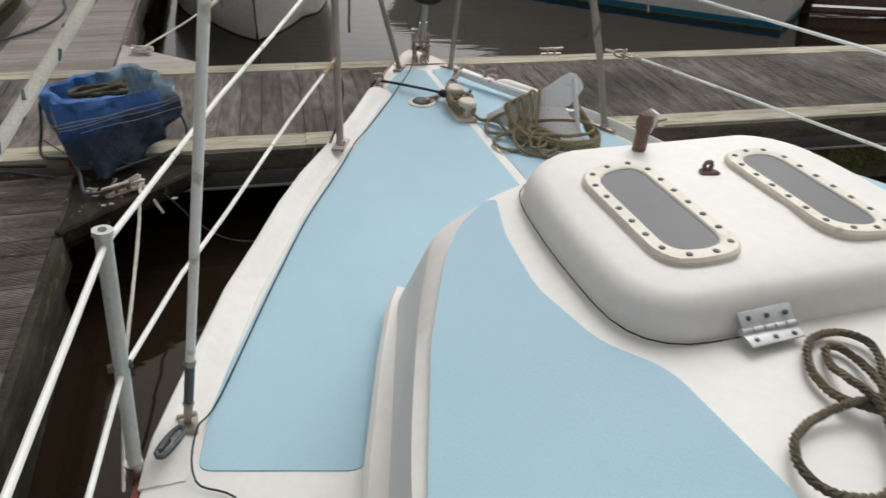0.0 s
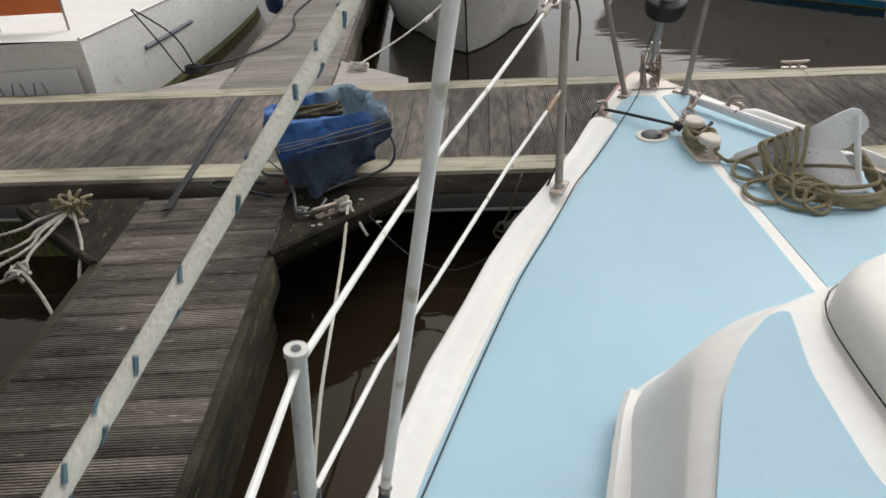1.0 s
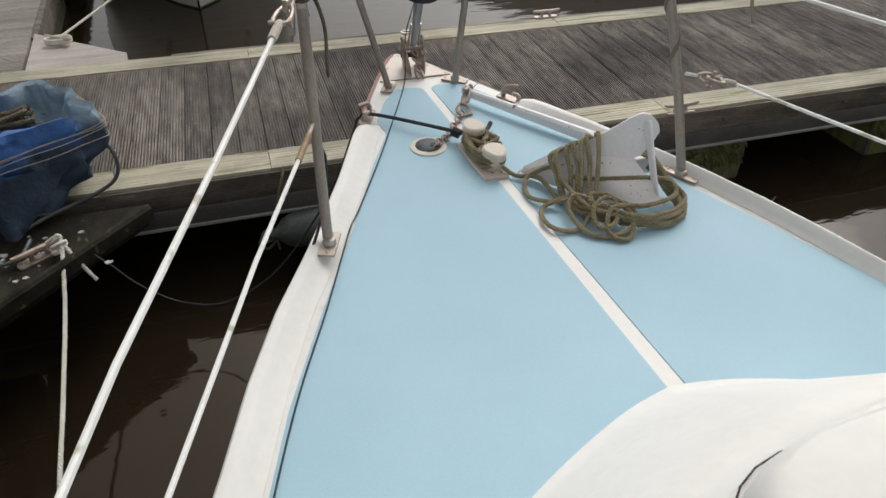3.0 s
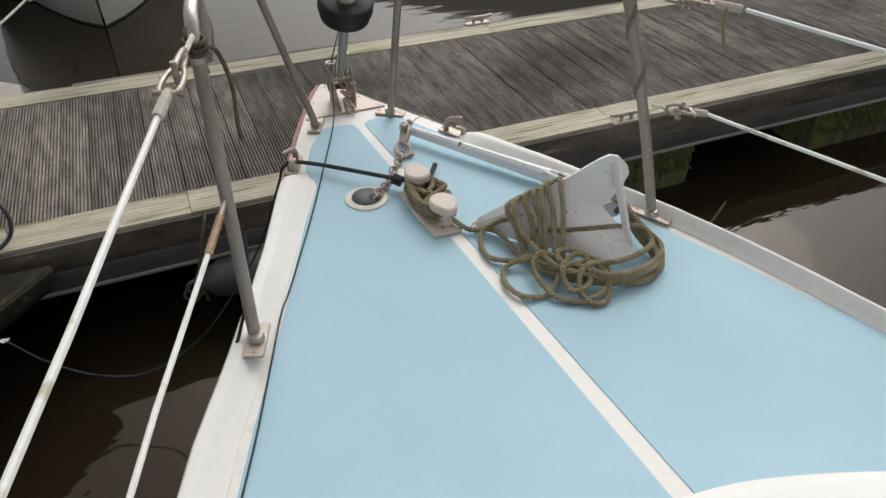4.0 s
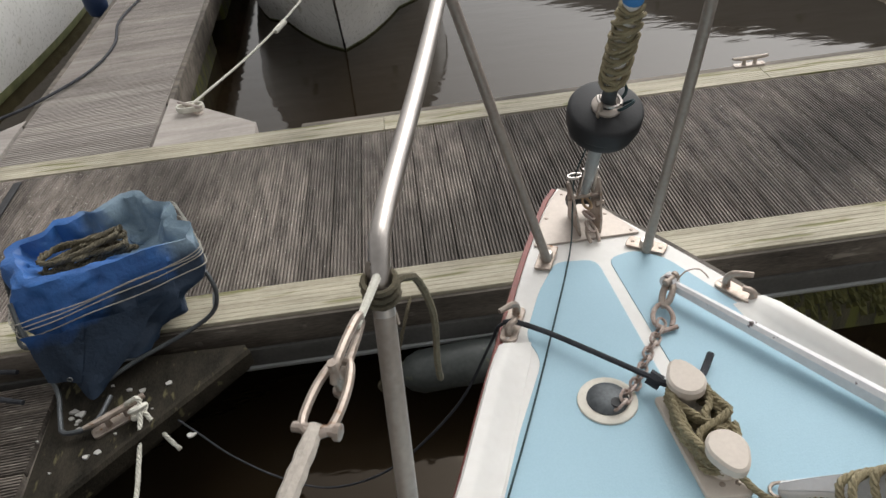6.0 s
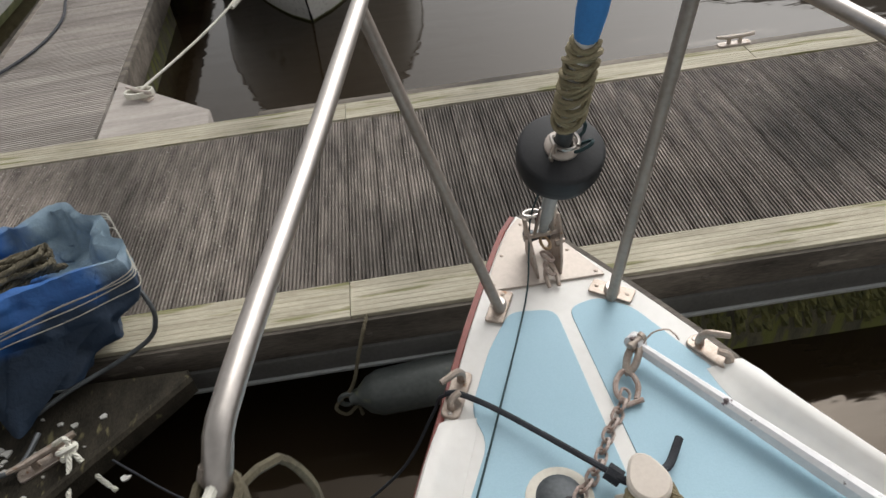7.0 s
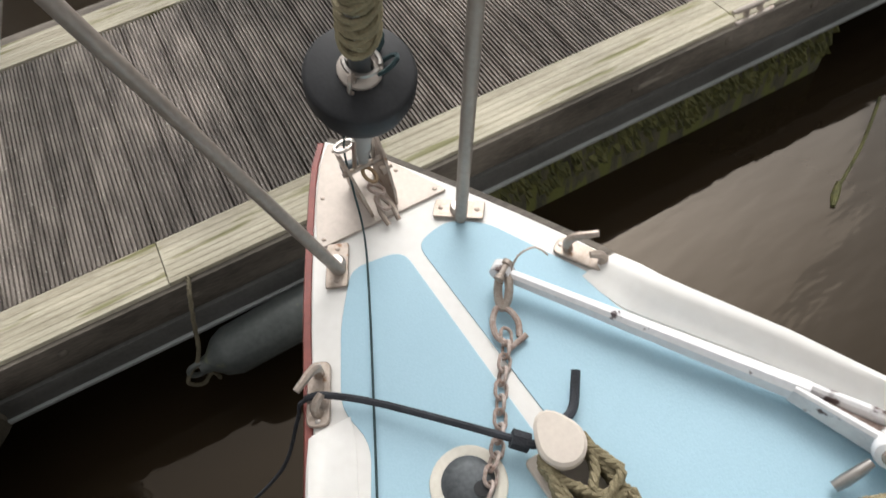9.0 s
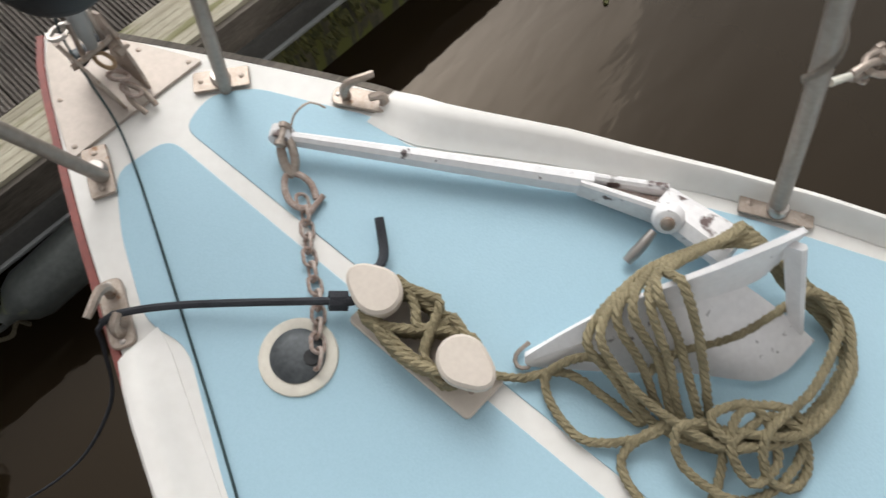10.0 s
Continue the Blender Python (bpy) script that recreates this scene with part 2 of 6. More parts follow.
def tarpaulin_material():
    m = bpy.data.materials.new("bleached_blue_tarpaulin")
    m.use_nodes = True
    n, l = m.node_tree.nodes, m.node_tree.links
    b = n["Principled BSDF"]
    co = n.new("ShaderNodeTexCoord")

    def noise_of(scale, detail):
        t = n.new("ShaderNodeTexNoise")
        t.inputs["Scale"].default_value, t.inputs["Detail"].default_value = scale, detail
        l.new(co.outputs["Object"], t.inputs["Vector"])
        return t.outputs["Fac"]

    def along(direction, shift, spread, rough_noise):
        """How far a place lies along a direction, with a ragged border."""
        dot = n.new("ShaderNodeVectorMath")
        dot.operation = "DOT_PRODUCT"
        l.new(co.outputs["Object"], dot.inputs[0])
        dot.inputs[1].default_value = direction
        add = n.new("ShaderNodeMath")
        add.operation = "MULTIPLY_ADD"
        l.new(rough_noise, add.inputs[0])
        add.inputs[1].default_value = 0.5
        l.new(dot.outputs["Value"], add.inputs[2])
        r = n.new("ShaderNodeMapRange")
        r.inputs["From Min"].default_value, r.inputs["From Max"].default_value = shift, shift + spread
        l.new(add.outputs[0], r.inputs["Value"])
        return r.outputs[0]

    def blend(fac, a, c):
        mx = n.new("ShaderNodeMix")
        mx.data_type = "RGBA"
        l.new(fac, mx.inputs[0])
        for socket, v in ((mx.inputs[6], a), (mx.inputs[7], c)):
            if isinstance(v, tuple):
                socket.default_value = (*v, 1)
            else:
                l.new(v, socket)
        return mx.outputs[2]

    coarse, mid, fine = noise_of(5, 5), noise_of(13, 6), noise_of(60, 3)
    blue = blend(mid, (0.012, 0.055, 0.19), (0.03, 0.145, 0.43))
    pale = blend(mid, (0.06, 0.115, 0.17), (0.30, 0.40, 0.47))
    slate_shade = blend(mid, (0.010, 0.020, 0.040), (0.035, 0.065, 0.115))
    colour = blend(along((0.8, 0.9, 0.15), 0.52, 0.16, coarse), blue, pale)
    # slate over the lower front right: shade and dirt put into the colour
    colour = blend(along((0.65, -0.9, -0.9), 0.03, 0.12, coarse), colour, slate_shade)
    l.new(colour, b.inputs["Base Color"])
    b.inputs["Roughness"].default_value = 0.55
    bp = n.new("ShaderNodeBump")
    bp.inputs["Strength"].default_value, bp.inputs["Distance"].default_value = 0.8, 0.015
    mixh = n.new("ShaderNodeMix")
    mixh.inputs[0].default_value = 0.25
    l.new(mid, mixh.inputs[2])
    l.new(fine, mixh.inputs[3])
    l.new(mixh.outputs[0], bp.inputs["Height"])
    l.new(bp.outputs[0], b.inputs["Normal"])
    return m


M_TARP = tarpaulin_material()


def water_material():
    m = bpy.data.materials.new("murky_brown_water")
    m.use_nodes = True
    n, l = m.node_tree.nodes, m.node_tree.links
    b = n["Principled BSDF"]
    co = n.new("ShaderNodeTexCoord")
    tex = n.new("ShaderNodeTexNoise")
    tex.inputs["Scale"].default_value, tex.inputs["Detail"].default_value = 0.5, 4
    l.new(co.outputs["Object"], tex.inputs["Vector"])
    ramp = n.new("ShaderNodeValToRGB")
    ramp.color_ramp.elements[0].color, ramp.color_ramp.elements[1].color = (0.014, 0.0096, 0.0053, 1), (0.019, 0.0130, 0.0073, 1)
    l.new(tex.outputs["Fac"], ramp.inputs[0])
    l.new(ramp.outputs[0], b.inputs["Base Color"])
    b.inputs["Roughness"].default_value, b.inputs["IOR"].default_value = 0.05, 1.34
    b.inputs["Specular IOR Level"].default_value = 0.68
    b.inputs["Specular Tint"].default_value = (1.0, 0.84, 0.68, 1)
    mp = n.new("ShaderNodeMapping")
    mp.inputs["Scale"].default_value = (1.0, 2.6, 1.0)
    l.new(co.outputs["Object"], mp.inputs["Vector"])
    rip = n.new("ShaderNodeTexNoise")
    rip.inputs["Scale"].default_value, rip.inputs["Detail"].default_value = 2.2, 3
    l.new(mp.outputs[0], rip.inputs["Vector"])
    bp = n.new("ShaderNodeBump")
    bp.inputs["Strength"].default_value, bp.inputs["Distance"].default_value = 0.07, 0.05
    l.new(rip.outputs["Fac"], bp.inputs["Height"])
    l.new(bp.outputs[0], b.inputs["Normal"])
    return m


M_WATER = water_material()


# ---- building helpers ----
def finish(bm, name, material, smooth=True):
    bmesh.ops.recalc_face_normals(bm, faces=bm.faces[:])
    me = bpy.data.meshes.new(name)
    bm.to_mesh(me)
    bm.free()
    me.materials.append(material)
    if smooth:
        me.shade_smooth()
        me.set_sharp_from_angle(angle=radians(38))
    return me


def part(name, bm, material, parent=None, label="", smooth=True):
    ob = new(name, finish(bm, name, material, smooth))
    if parent:
        ob.parent = parent
    return tagged(ob, label)


def thing(name, label, category, group="", kind="", at=(0, 0, 0)):
    ob = new(name)
    ob.empty_display_size = 0.1
    ob.location = at
    return tagged(ob, label, category, group, kind)


def solo(name, bm, material, label, category, group="", kind="", smooth=True):
    return tagged(part(name, bm, material, None, "", smooth), label, category, group, kind)


def spline(points, step=0.03, closed=False):
    """A Catmull-Rom line through the points, cut in even steps."""
    p = [Vector(q) for q in points]
    n = len(p)
    out = []
    for i in range(n if closed else n - 1):
        a, b, c, d = ((p[(i - 1) % n], p[i], p[(i + 1) % n], p[(i + 2) % n]) if closed
                      else (p[max(i - 1, 0)], p[i], p[i + 1], p[min(i + 2, n - 1)]))
        k = max(1, int((c - b).length / step))
        for j in range(k):
            t = j / k
            out.append(0.5 * (2 * b + (c - a) * t + (2 * a - 5 * b + 4 * c - d) * t * t + (3 * b - a - 3 * c + d) * t ** 3))
    if not closed:
        out.append(p[-1])
    return out


def frames_along(pts, closed=False):
    n = len(pts)
    res = []
    up = None
    for i in range(n):
        d = (pts[(i + 1) % n] - pts[i - 1]) if closed else (pts[min(i + 1, n - 1)] - pts[max(i - 1, 0)])
        d = d.normalized() if d.length > 1e-9 else Vector((0, 0, 1))
        if up is None:
            up = Vector((0, 0, 1)) if abs(d.z) < 0.9 else Vector((0, 1, 0))
        u = up - d * up.dot(d)
        u = u.normalized() if u.length > 1e-6 else d.orthogonal().normalized()
        up = u
        res.append((d, u, d.cross(u)))
    return res


def add_tube(bm, pts, radius, sides=8, closed=False, caps=True, squash=1.0):
    """A round bar along the points; radius may be a list."""
    fr = frames_along(pts, closed)
    rings = []
    for i, (p, (d, u, v)) in enumerate(zip(pts, fr)):
        r = radius[i] if isinstance(radius, (list, tuple)) else radius
        rings.append([bm.verts.new(p + u * (r * squash * math.sin(a)) + v * (r * math.cos(a))) for a in (2 * math.pi * k / sides for k in range(sides))])
    m = len(rings)
    for i in range(m if closed else m - 1):
        a, b = rings[i], rings[(i + 1) % m]
        for k in range(sides):
            bm.faces.new((a[k], a[(k + 1) % sides], b[(k + 1) % sides], b[k]))
    if caps and not closed:
        bm.faces.new(rings[0][::-1])
        bm.faces.new(rings[-1])
    return bm


def tube(pts, radius, sides=8, closed=False, caps=True, squash=1.0):
    return add_tube(bmesh.new(), [Vector(p) for p in pts], radius, sides, closed, caps, squash)


def add_laid_rope(bm, pts, r, pitch=0.045, closed=False):
    """Three strands twisted round a line."""
    pts = [Vector(p) for p in pts]
    fr = frames_along(pts, closed)
    run = [0.0]
    for a, b in zip(pts, pts[1:]):
        run.append(run[-1] + (b - a).length)
    for s in range(3):
        line = []
        for p, (d, u, v), l in zip(pts, fr, run):
            a = 2 * math.pi * (l / pitch + s / 3)
            line.append(p + u * (0.5 * r * math.sin(a)) + v * (0.5 * r * math.cos(a)))
        add_tube(bm, line, r * 0.56, 5, False)
    return bm


def laid_rope(points, r, pitch=0.045, step=0.006, smooth_line=True):
    return add_laid_rope(bmesh.new(), spline(points, step) if smooth_line else points, r, pitch)


def round_poly(pts, r, seg=4):
    """The outline with rounded corners; r is one radius or one for each corner."""
    out = []
    n = len(pts)
    for i in range(n):
        a, b, c = Vector(pts[i - 1]).to_2d(), Vector(pts[i]).to_2d(), Vector(pts[(i + 1) % n]).to_2d()
        rr = r[i] if isinstance(r, (list, tuple)) else r
        if rr <= 0:
            out.append((b.x, b.y))
            continue
        da, dc = (a - b), (c - b)
        k = min(rr, da.length * 0.45, dc.length * 0.45)
        s, e = b + da.normalized() * k, b + dc.normalized() * k
        for j in range(seg + 1):
            t = j / seg
            q = s * (1 - t) ** 2 + b * (2 * t * (1 - t)) + e * t * t
            out.append((q.x, q.y))
    return out


def add_slab(bm, outline, z0, z1, bevel=0.0):
    """A plate of that outline, from z0 to z1 (numbers, or functions of x and y), with a small chamfer."""
    f0 = z0 if callable(z0) else (lambda x, y: z0)
    f1 = z1 if callable(z1) else (lambda x, y: z1)
    c = Vector((sum(p[0] for p in outline) / len(outline), sum(p[1] for p in outline) / len(outline)))
    rings = [[bm.verts.new((x, y, f0(x, y))) for x, y in outline]]
    if bevel:
        rings.append([bm.verts.new((x, y, f1(x, y) - bevel)) for x, y in outline])
        n = len(outline)
        inner = []
        for i in range(n):
            a, b, d = Vector(outline[i - 1]), Vector(outline[i]), Vector(outline[(i + 1) % n])
            t = (d - a)
            nn = Vector((-t.y, t.x))
            nn = nn.normalized() if nn.length > 1e-9 else (c - b).normalized()
            inner.append((b, nn))
        area = sum(outline[i - 1][0] * outline[i][1] - outline[i][0] * outline[i - 1][1] for i in range(n))
        s = 1 if area > 0 else -1
        rings.append([bm.verts.new(((b + nn * bevel * s).x, (b + nn * bevel * s).y, f1(b.x, b.y))) for b, nn in inner])
    else:
        rings.append([bm.verts.new((x, y, f1(x, y))) for x, y in outline])
    for a, b in zip(rings, rings[1:]):
        for i in range(len(a)):
            bm.faces.new((a[i - 1], a[i], b[i], b[i - 1]))
    bm.faces.new(rings[0][::-1])
    bm.faces.new(rings[-1])
    return bm


def slab(outline, z0, z1, bevel=0.0):
    return add_slab(bmesh.new(), outline, z0, z1, bevel)


def add_box(bm, size, m=None, bevel=0.0):
    got = bmesh.ops.create_cube(bm, size=1.0, matrix=(m or Matrix()) @ Matrix.Diagonal((*size, 1)))
    if bevel:
        edges = list({e for v in got["verts"] for e in v.link_edges})
        bmesh.ops.bevel(bm, geom=edges, offset=bevel, segments=2, affect="EDGES", profile=0.5)
    return bm


def add_lathe(bm, profile, m=None, sides=20):
    """A turned body: profile of (radius, height) round the z axis of m."""
    m = m or Matrix()
    rings = []
    for r, z in profile:
        rings.append([bm.verts.new(m @ Vector((r * math.cos(a), r * math.sin(a), z))) for a in (2 * math.pi * k / sides for k in range(sides))])
    for a, b in zip(rings, rings[1:]):
        for k in range(sides):
            bm.faces.new((a[k], a[(k + 1) % sides], b[(k + 1) % sides], b[k]))
    bm.faces.new(rings[0][::-1])
    bm.faces.new(rings[-1])
    return bm


def lathe(profile, m=None, sides=20):
    return add_lathe(bmesh.new(), profile, m, sides)


def loft(rings, cap_start=False, cap_end=False, closed=True):
    bm = bmesh.new()
    vs = [[bm.verts.new(p) for p in ring] for ring in rings]
    for a, b in zip(vs, vs[1:]):
        for k in range(0 if closed else 1, len(a)):
            q = [a[k - 1], a[k], b[k], b[k - 1]]
            bm.faces.new(q)
    if cap_start:
        bm.faces.new(vs[0][::-1])
    if cap_end:
        bm.faces.new(vs[-1])
    return bm


def aim(at, along, turn=0):
    """A pose at a point with its z axis along a direction."""
    return Matrix.Translation(at) @ Vector(along).to_track_quat("Z", "Y").to_matrix().to_4x4() @ pose(0, 0, 0, 0, 0, turn)


def screw_head(bm, at, along=(0, 0, 1), r=0.004):
    return add_lathe(bm, [(r, -0.002), (r, 0.0008), (r * 0.7, 0.002), (r * 0.15, 0.0022)], aim(at, along), 8)


def rope_thing(name, lines, r, pitch, material, label, category, step=0.008):
    """A laid rope as a thing of three strands."""
    t = thing(name, label, category)
    for s in range(3):
        bm = bmesh.new()
        for points in lines:
            pts = spline(points, step) if step else [Vector(p) for p in points]
            fr = frames_along(pts)
            l, line = 0.0, []
            for i, (p, (d, u, v)) in enumerate(zip(pts, fr)):
                if i:
                    l += (p - pts[i - 1]).length
                a = 2 * math.pi * (l / pitch + s / 3)
                line.append(p + u * (0.5 * r * math.sin(a)) + v * (0.5 * r * math.cos(a)))
            add_tube(bm, line, r * 0.56, 6)
        part("strand", bm, material, t)
    return t


# ---- water ----
bm = bmesh.new()
bmesh.ops.create_grid(bm, x_segments=8, y_segments=8, size=400, matrix=Matrix.Translation((0, 0, -1.30)))
tagged(solo("water", bm, M_WATER, "still murky brown harbour water", "water", smooth=False), kind="structure")

# ---- the sailing boat ----
BOW = [(0.385, 0.0), (0.33, 0.042), (0.27, 0.078), (0.02, 0.206), (-0.22, 0.315)]
RAILS = {-1: BOW + [(-0.35, 0.375), (-0.59, 0.48), (-0.76, 0.563), (-0.96, 0.667), (-1.14, 0.768), (-1.35, 0.864), (-1.56, 0.944), (-1.8, 1.042), (-2.0, 1.104), (-2.2, 1.165), (-2.36, 1.212), (-3.0, 1.33), (-4.0, 1.42), (-5.2, 1.42)],
         1: BOW + [(-0.35, 0.350), (-0.55, 0.448), (-0.65, 0.488), (-0.80, 0.552), (-0.95, 0.610), (-1.15, 0.675), (-1.32, 0.720), (-1.52, 0.765), (-2.0, 0.93), (-2.36, 1.04), (-3.0, 1.20), (-4.0, 1.36), (-5.2, 1.42)]}


def rail_x(y, side):
    rail = RAILS[side]
    for (ya, xa), (yb, xb) in zip(rail, rail[1:]):
        if yb <= y <= ya:
            return xa + (xb - xa) * (ya - y) / (ya - yb)
    return rail[0][1] if y > rail[0][0] else rail[-1][1]


RAIL_LINES = {s: [(q.x, q.y) for q in spline([(x, y, 0) for y, x in RAILS[s]], 0.06)] for s in (1, -1)}
boat = thing("sailboat", "white fibreglass sailing boat with pale blue deck at a pontoon", "sailboat")

# hull sides down to below the water, with a raked stem
bm = bmesh.new()
for side in (1, -1):
    vs = []
    for x, y in RAIL_LINES[side]:
        row = []
        for k in range(9):
            s = k / 8
            row.append(bm.verts.new((side * x * (1 - 0.30 * s * s), y - (0.42 * s + 0.25 * s * s) * max(0.0, 1 - (0.4 - y) / 3.0), -0.012 - 1.5 * s)))
        vs.append(row)
    for a, b in zip(vs, vs[1:]):
        for k in range(1, 9):
            bm.faces.new((a[k - 1], a[k], b[k], b[k - 1]))
stern = [(x * 1.0, -5.2, z) for x, z in ((1.42, -0.012), (-1.42, -0.012), (-1.0, -1.512), (1.0, -1.512))]
bm.faces.new([bm.verts.new(p) for p in stern])
bmesh.ops.remove_doubles(bm, verts=bm.verts[:], dist=0.001)
part("hull", bm, M_HULL, boat, "white painted hull")
# deck plate
outline = [(x, y) for x, y in RAIL_LINES[1]] + [(-x, y) for x, y in RAIL_LINES[-1][::-1][:-1]]
part("deck", slab(outline, -0.03, 0.0, 0.004), M_WHITE, boat, "white gelcoat deck")
# red rubbing strake under the deck edge
for side in (1, -1):
    line = [Vector((side * (x + 0.010), y + (0.004 if y > 0.3 else 0), -0.022)) for x, y in RAIL_LINES[side]]
    part("rubbing_strake", tube(line, 0.013, 6, squash=1.5), M_RED if side < 0 else M_FASCIA, boat, "dark red painted rubbing strake" if side < 0 else "worn grey-brown rubbing strake")
# raised toe rail, aft of the bow cleats
for side in (1, -1):
    ys = [-0.245 - i * 0.05 for i in range(44)]
    rings = []
    for i, y in enumerate(ys):
        x = rail_x(y, side)
        g = min(1.0, 0.35 + i * 0.45) * (1.0 if i < len(ys) - 2 else 0.55 if i == len(ys) - 2 else 0.12)
        w = (0.082 if side < 0 else max(0.036, 0.082 - 0.10 * max(0.0, -0.35 - y))) * (0.9 if i == 0 else 1)
        h = 0.042 * g
        prof = [(0.004, -0.004), (0.005, h * 0.8), (-0.002, h), (-0.24 * w, h * 1.02), (-0.41 * w, h * 0.9), (-0.62 * w, h * 0.45), (-0.83 * w, h * 0.16 + 0.003), (-w, 0.003), (-w, -0.004)]
        rings.append([(side * (x + a), y, b) for a, b in prof])
    part("toe_rail", loft(rings, True, True), M_WHITE, boat, "white moulded toe rail")

# blue non-slip panels
PORT_PANEL = [(-0.004, 0.010), (-0.112, 0.030), (-0.186, -0.073), (-0.262, -0.225), (-0.243, -0.305), (-0.345, -0.492), (-0.500, -0.822), (-0.662, -1.14),
              (-0.797, -1.42), (-0.942, -1.80), (-1.083, -2.18), (-1.115, -2.375), (-0.788, -2.460), (-0.70, -2.20), (-0.655, -2.00), (-0.55, -1.90), (-0.36, -1.80), (-0.16, -1.72), (-0.008, -1.69)]
radii = [0.035, 0.03, 0.03, 0.04, 0.05, 0.02, 0, 0, 0, 0, 0.03, 0.03, 0.04, 0.05, 0.06, 0.05, 0.03, 0, 0.02]
port = round_poly(PORT_PANEL, radii)
part("deck_panel", slab(port, 0.0, 0.0025, 0.001), M_BLUE, boat, "pale blue non-slip deck panel")
STBD_PANEL = [(0.027, 0.006), (0.105, 0.022), (0.17, -0.03), (0.268, -0.255), (0.253, -0.325), (0.36, -0.56), (0.452, -0.72), (0.52, -0.88), (0.568, -1.02),
              (0.63, -1.20), (0.68, -1.36), (0.755, -1.56), (0.90, -2.0), (1.0, -2.375), (0.788, -2.460), (0.70, -2.20), (0.645, -2.00), (0.55, -1.90), (0.36, -1.80), (0.16, -1.72), (0.035, -1.69)]
part("deck_panel", slab(round_poly(STBD_PANEL, [0.03, 0.03, 0.03, 0.04, 0.05] + [0.02] * 16), 0.0, 0.0025, 0.001), M_BLUE, boat, "pale blue non-slip deck panel")
for side in (1, -1):
    aft = round_poly([(side * 1.13, -2.46), (side * 0.81, -2.53), (side * 0.96, -3.2), (side * 1.0, -4.8), (side * 1.28, -4.8), (side * 1.22, -3.0)], 0.03)
    part("deck_panel", slab(aft if side > 0 else aft, 0.0, 0.0025, 0.001), M_BLUE, boat, "pale blue non-slip deck panel")

# coachroof: sloping front, rounded shoulders
FOOT = [(0.0, -1.658), (0.15, -1.690), (0.36, -1.772), (0.53, -1.866), (0.618, -1.955), (0.668, -2.14), (0.758, -2.50), (0.845, -2.85), (0.885, -3.2), (0.915, -3.8), (0.94, -4.6)]
TOP = [(0.0, -2.00), (0.16, -2.008), (0.33, -2.035), (0.47, -2.085), (0.565, -2.165), (0.622, -2.285), (0.706, -2.52), (0.79, -2.83), (0.84, -3.17), (0.865, -3.77), (0.88, -4.55)]


foot_pts, top_pts = [Vector((x, y, 0)) for x, y in FOOT], [Vector((x, y, 0)) for x, y in TOP]
rings = []
ZT = 0.352
for s, z in ((-0.06, 0.003), (0.0, 0.010), (0.08, 0.034), (0.20, 0.080), (0.55, 0.208), (0.80, 0.300), (0.93, 0.341), (1.0, ZT)):
    line = [a.lerp(b, s) for a, b in zip(foot_pts, top_pts)]
    even = []
    for i in range(len(line) - 1):
        p0, p1, p2, p3 = line[max(i - 1, 0)], line[i], line[i + 1], line[min(i + 2, len(line) - 1)]
        for j in range(6):
            t = j / 6
            even.append(0.5 * (2 * p1 + (p2 - p0) * t + (2 * p0 - 5 * p1 + 4 * p2 - p3) * t * t + (3 * p1 - p0 - 3 * p2 + p3) * t ** 3))
    even.append(line[-1])
    full = [(q.x, q.y, z) for q in even] + [(-q.x, q.y, z) for q in even[::-1][:-1]]
    rings.append(full)


def roof_z(x, y):
    return ZT + 0.075 * (1 - (x / 0.8) ** 2) + 0.006 * (-2.1 - y)


inner = []
for s in (0.93, 0.8, 0.6, 0.35, 0.1):
    inner.append([(p[0] * s, -2.6 + (p[1] + 2.6) * (s if p[1] > -2.6 else 1), roof_z(p[0] * s, p[1]) - 0.006 * (1 - s)) for p in rings[-1]])
coach = part("coachroof", loft(rings + inner, False, True), M_WHITE, boat, "white moulded coachroof with sloping front")
for side in (-1, 1):
    o = round_poly([(side * x, y) for x, y in ((0.425, -2.135), (0.46, -2.14), (0.533, -2.21), (0.592, -2.305), (0.684, -2.535), (0.772, -2.835), (0.835, -3.6), (0.35, -3.6), (0.335, -2.98), (0.36, -2.735), (0.43, -2.64), (0.468, -2.47), (0.458, -2.28))], 0.035)
    n = len(o)
    bm = bmesh.new()
    add_slab(bm, o, lambda x, y: roof_z(x, y) - 0.05, lambda x, y: roof_z(x, y) + 0.006)
    bmesh.ops.triangulate(bm, faces=[f for f in bm.faces if len(f.verts) > 4])
    part("roof_panel", bm, M_BLUE, boat, "pale blue non-slip roof panel", smooth=False)

# low moulded ledge along the foot of the coachroof sides
for side in (-1, 1):
    o = [(0.608, -1.925), (0.650, -2.015), (0.712, -2.20), (0.800, -2.50), (0.888, -2.85), (0.975, -4.6), (0.90, -4.6), (0.77, -2.80), (0.68, -2.45), (0.59, -2.15), (0.545, -1.99)]
    o = round_poly([(side * x, y) for x, y in o], [0.03, 0.03] + [0.0] * 8 + [0.02])
    part("side_ledge", slab(o, 0.001, 0.075, 0.012), M_WHITE, boat, "low white ledge along the coachroof")

# ---- fore hatch on the coachroof ----
hatch = thing("deck_hatch", "white fibreglass fore hatch with two long smoked windows on the coachroof", "hatch", at=(0, -2.34, 0.39))


def hatch_ring(w, f, a, r, z, n=11):
    """A soft rectangle: half width, front and aft y, corner radius."""
    o = round_poly([(w * 0.93, f), (w, (f + a) / 2), (w * 0.96, a), (-w * 0.96, a), (-w, (f + a) / 2), (-w * 0.93, f)], [r, r * 2, r * 0.8, r * 0.8, r * 2, r], 6)
    return [(x, y + (0.028 * (1 - (x / w) ** 2) if y > -2.3 else 0), z) for x, y in o]


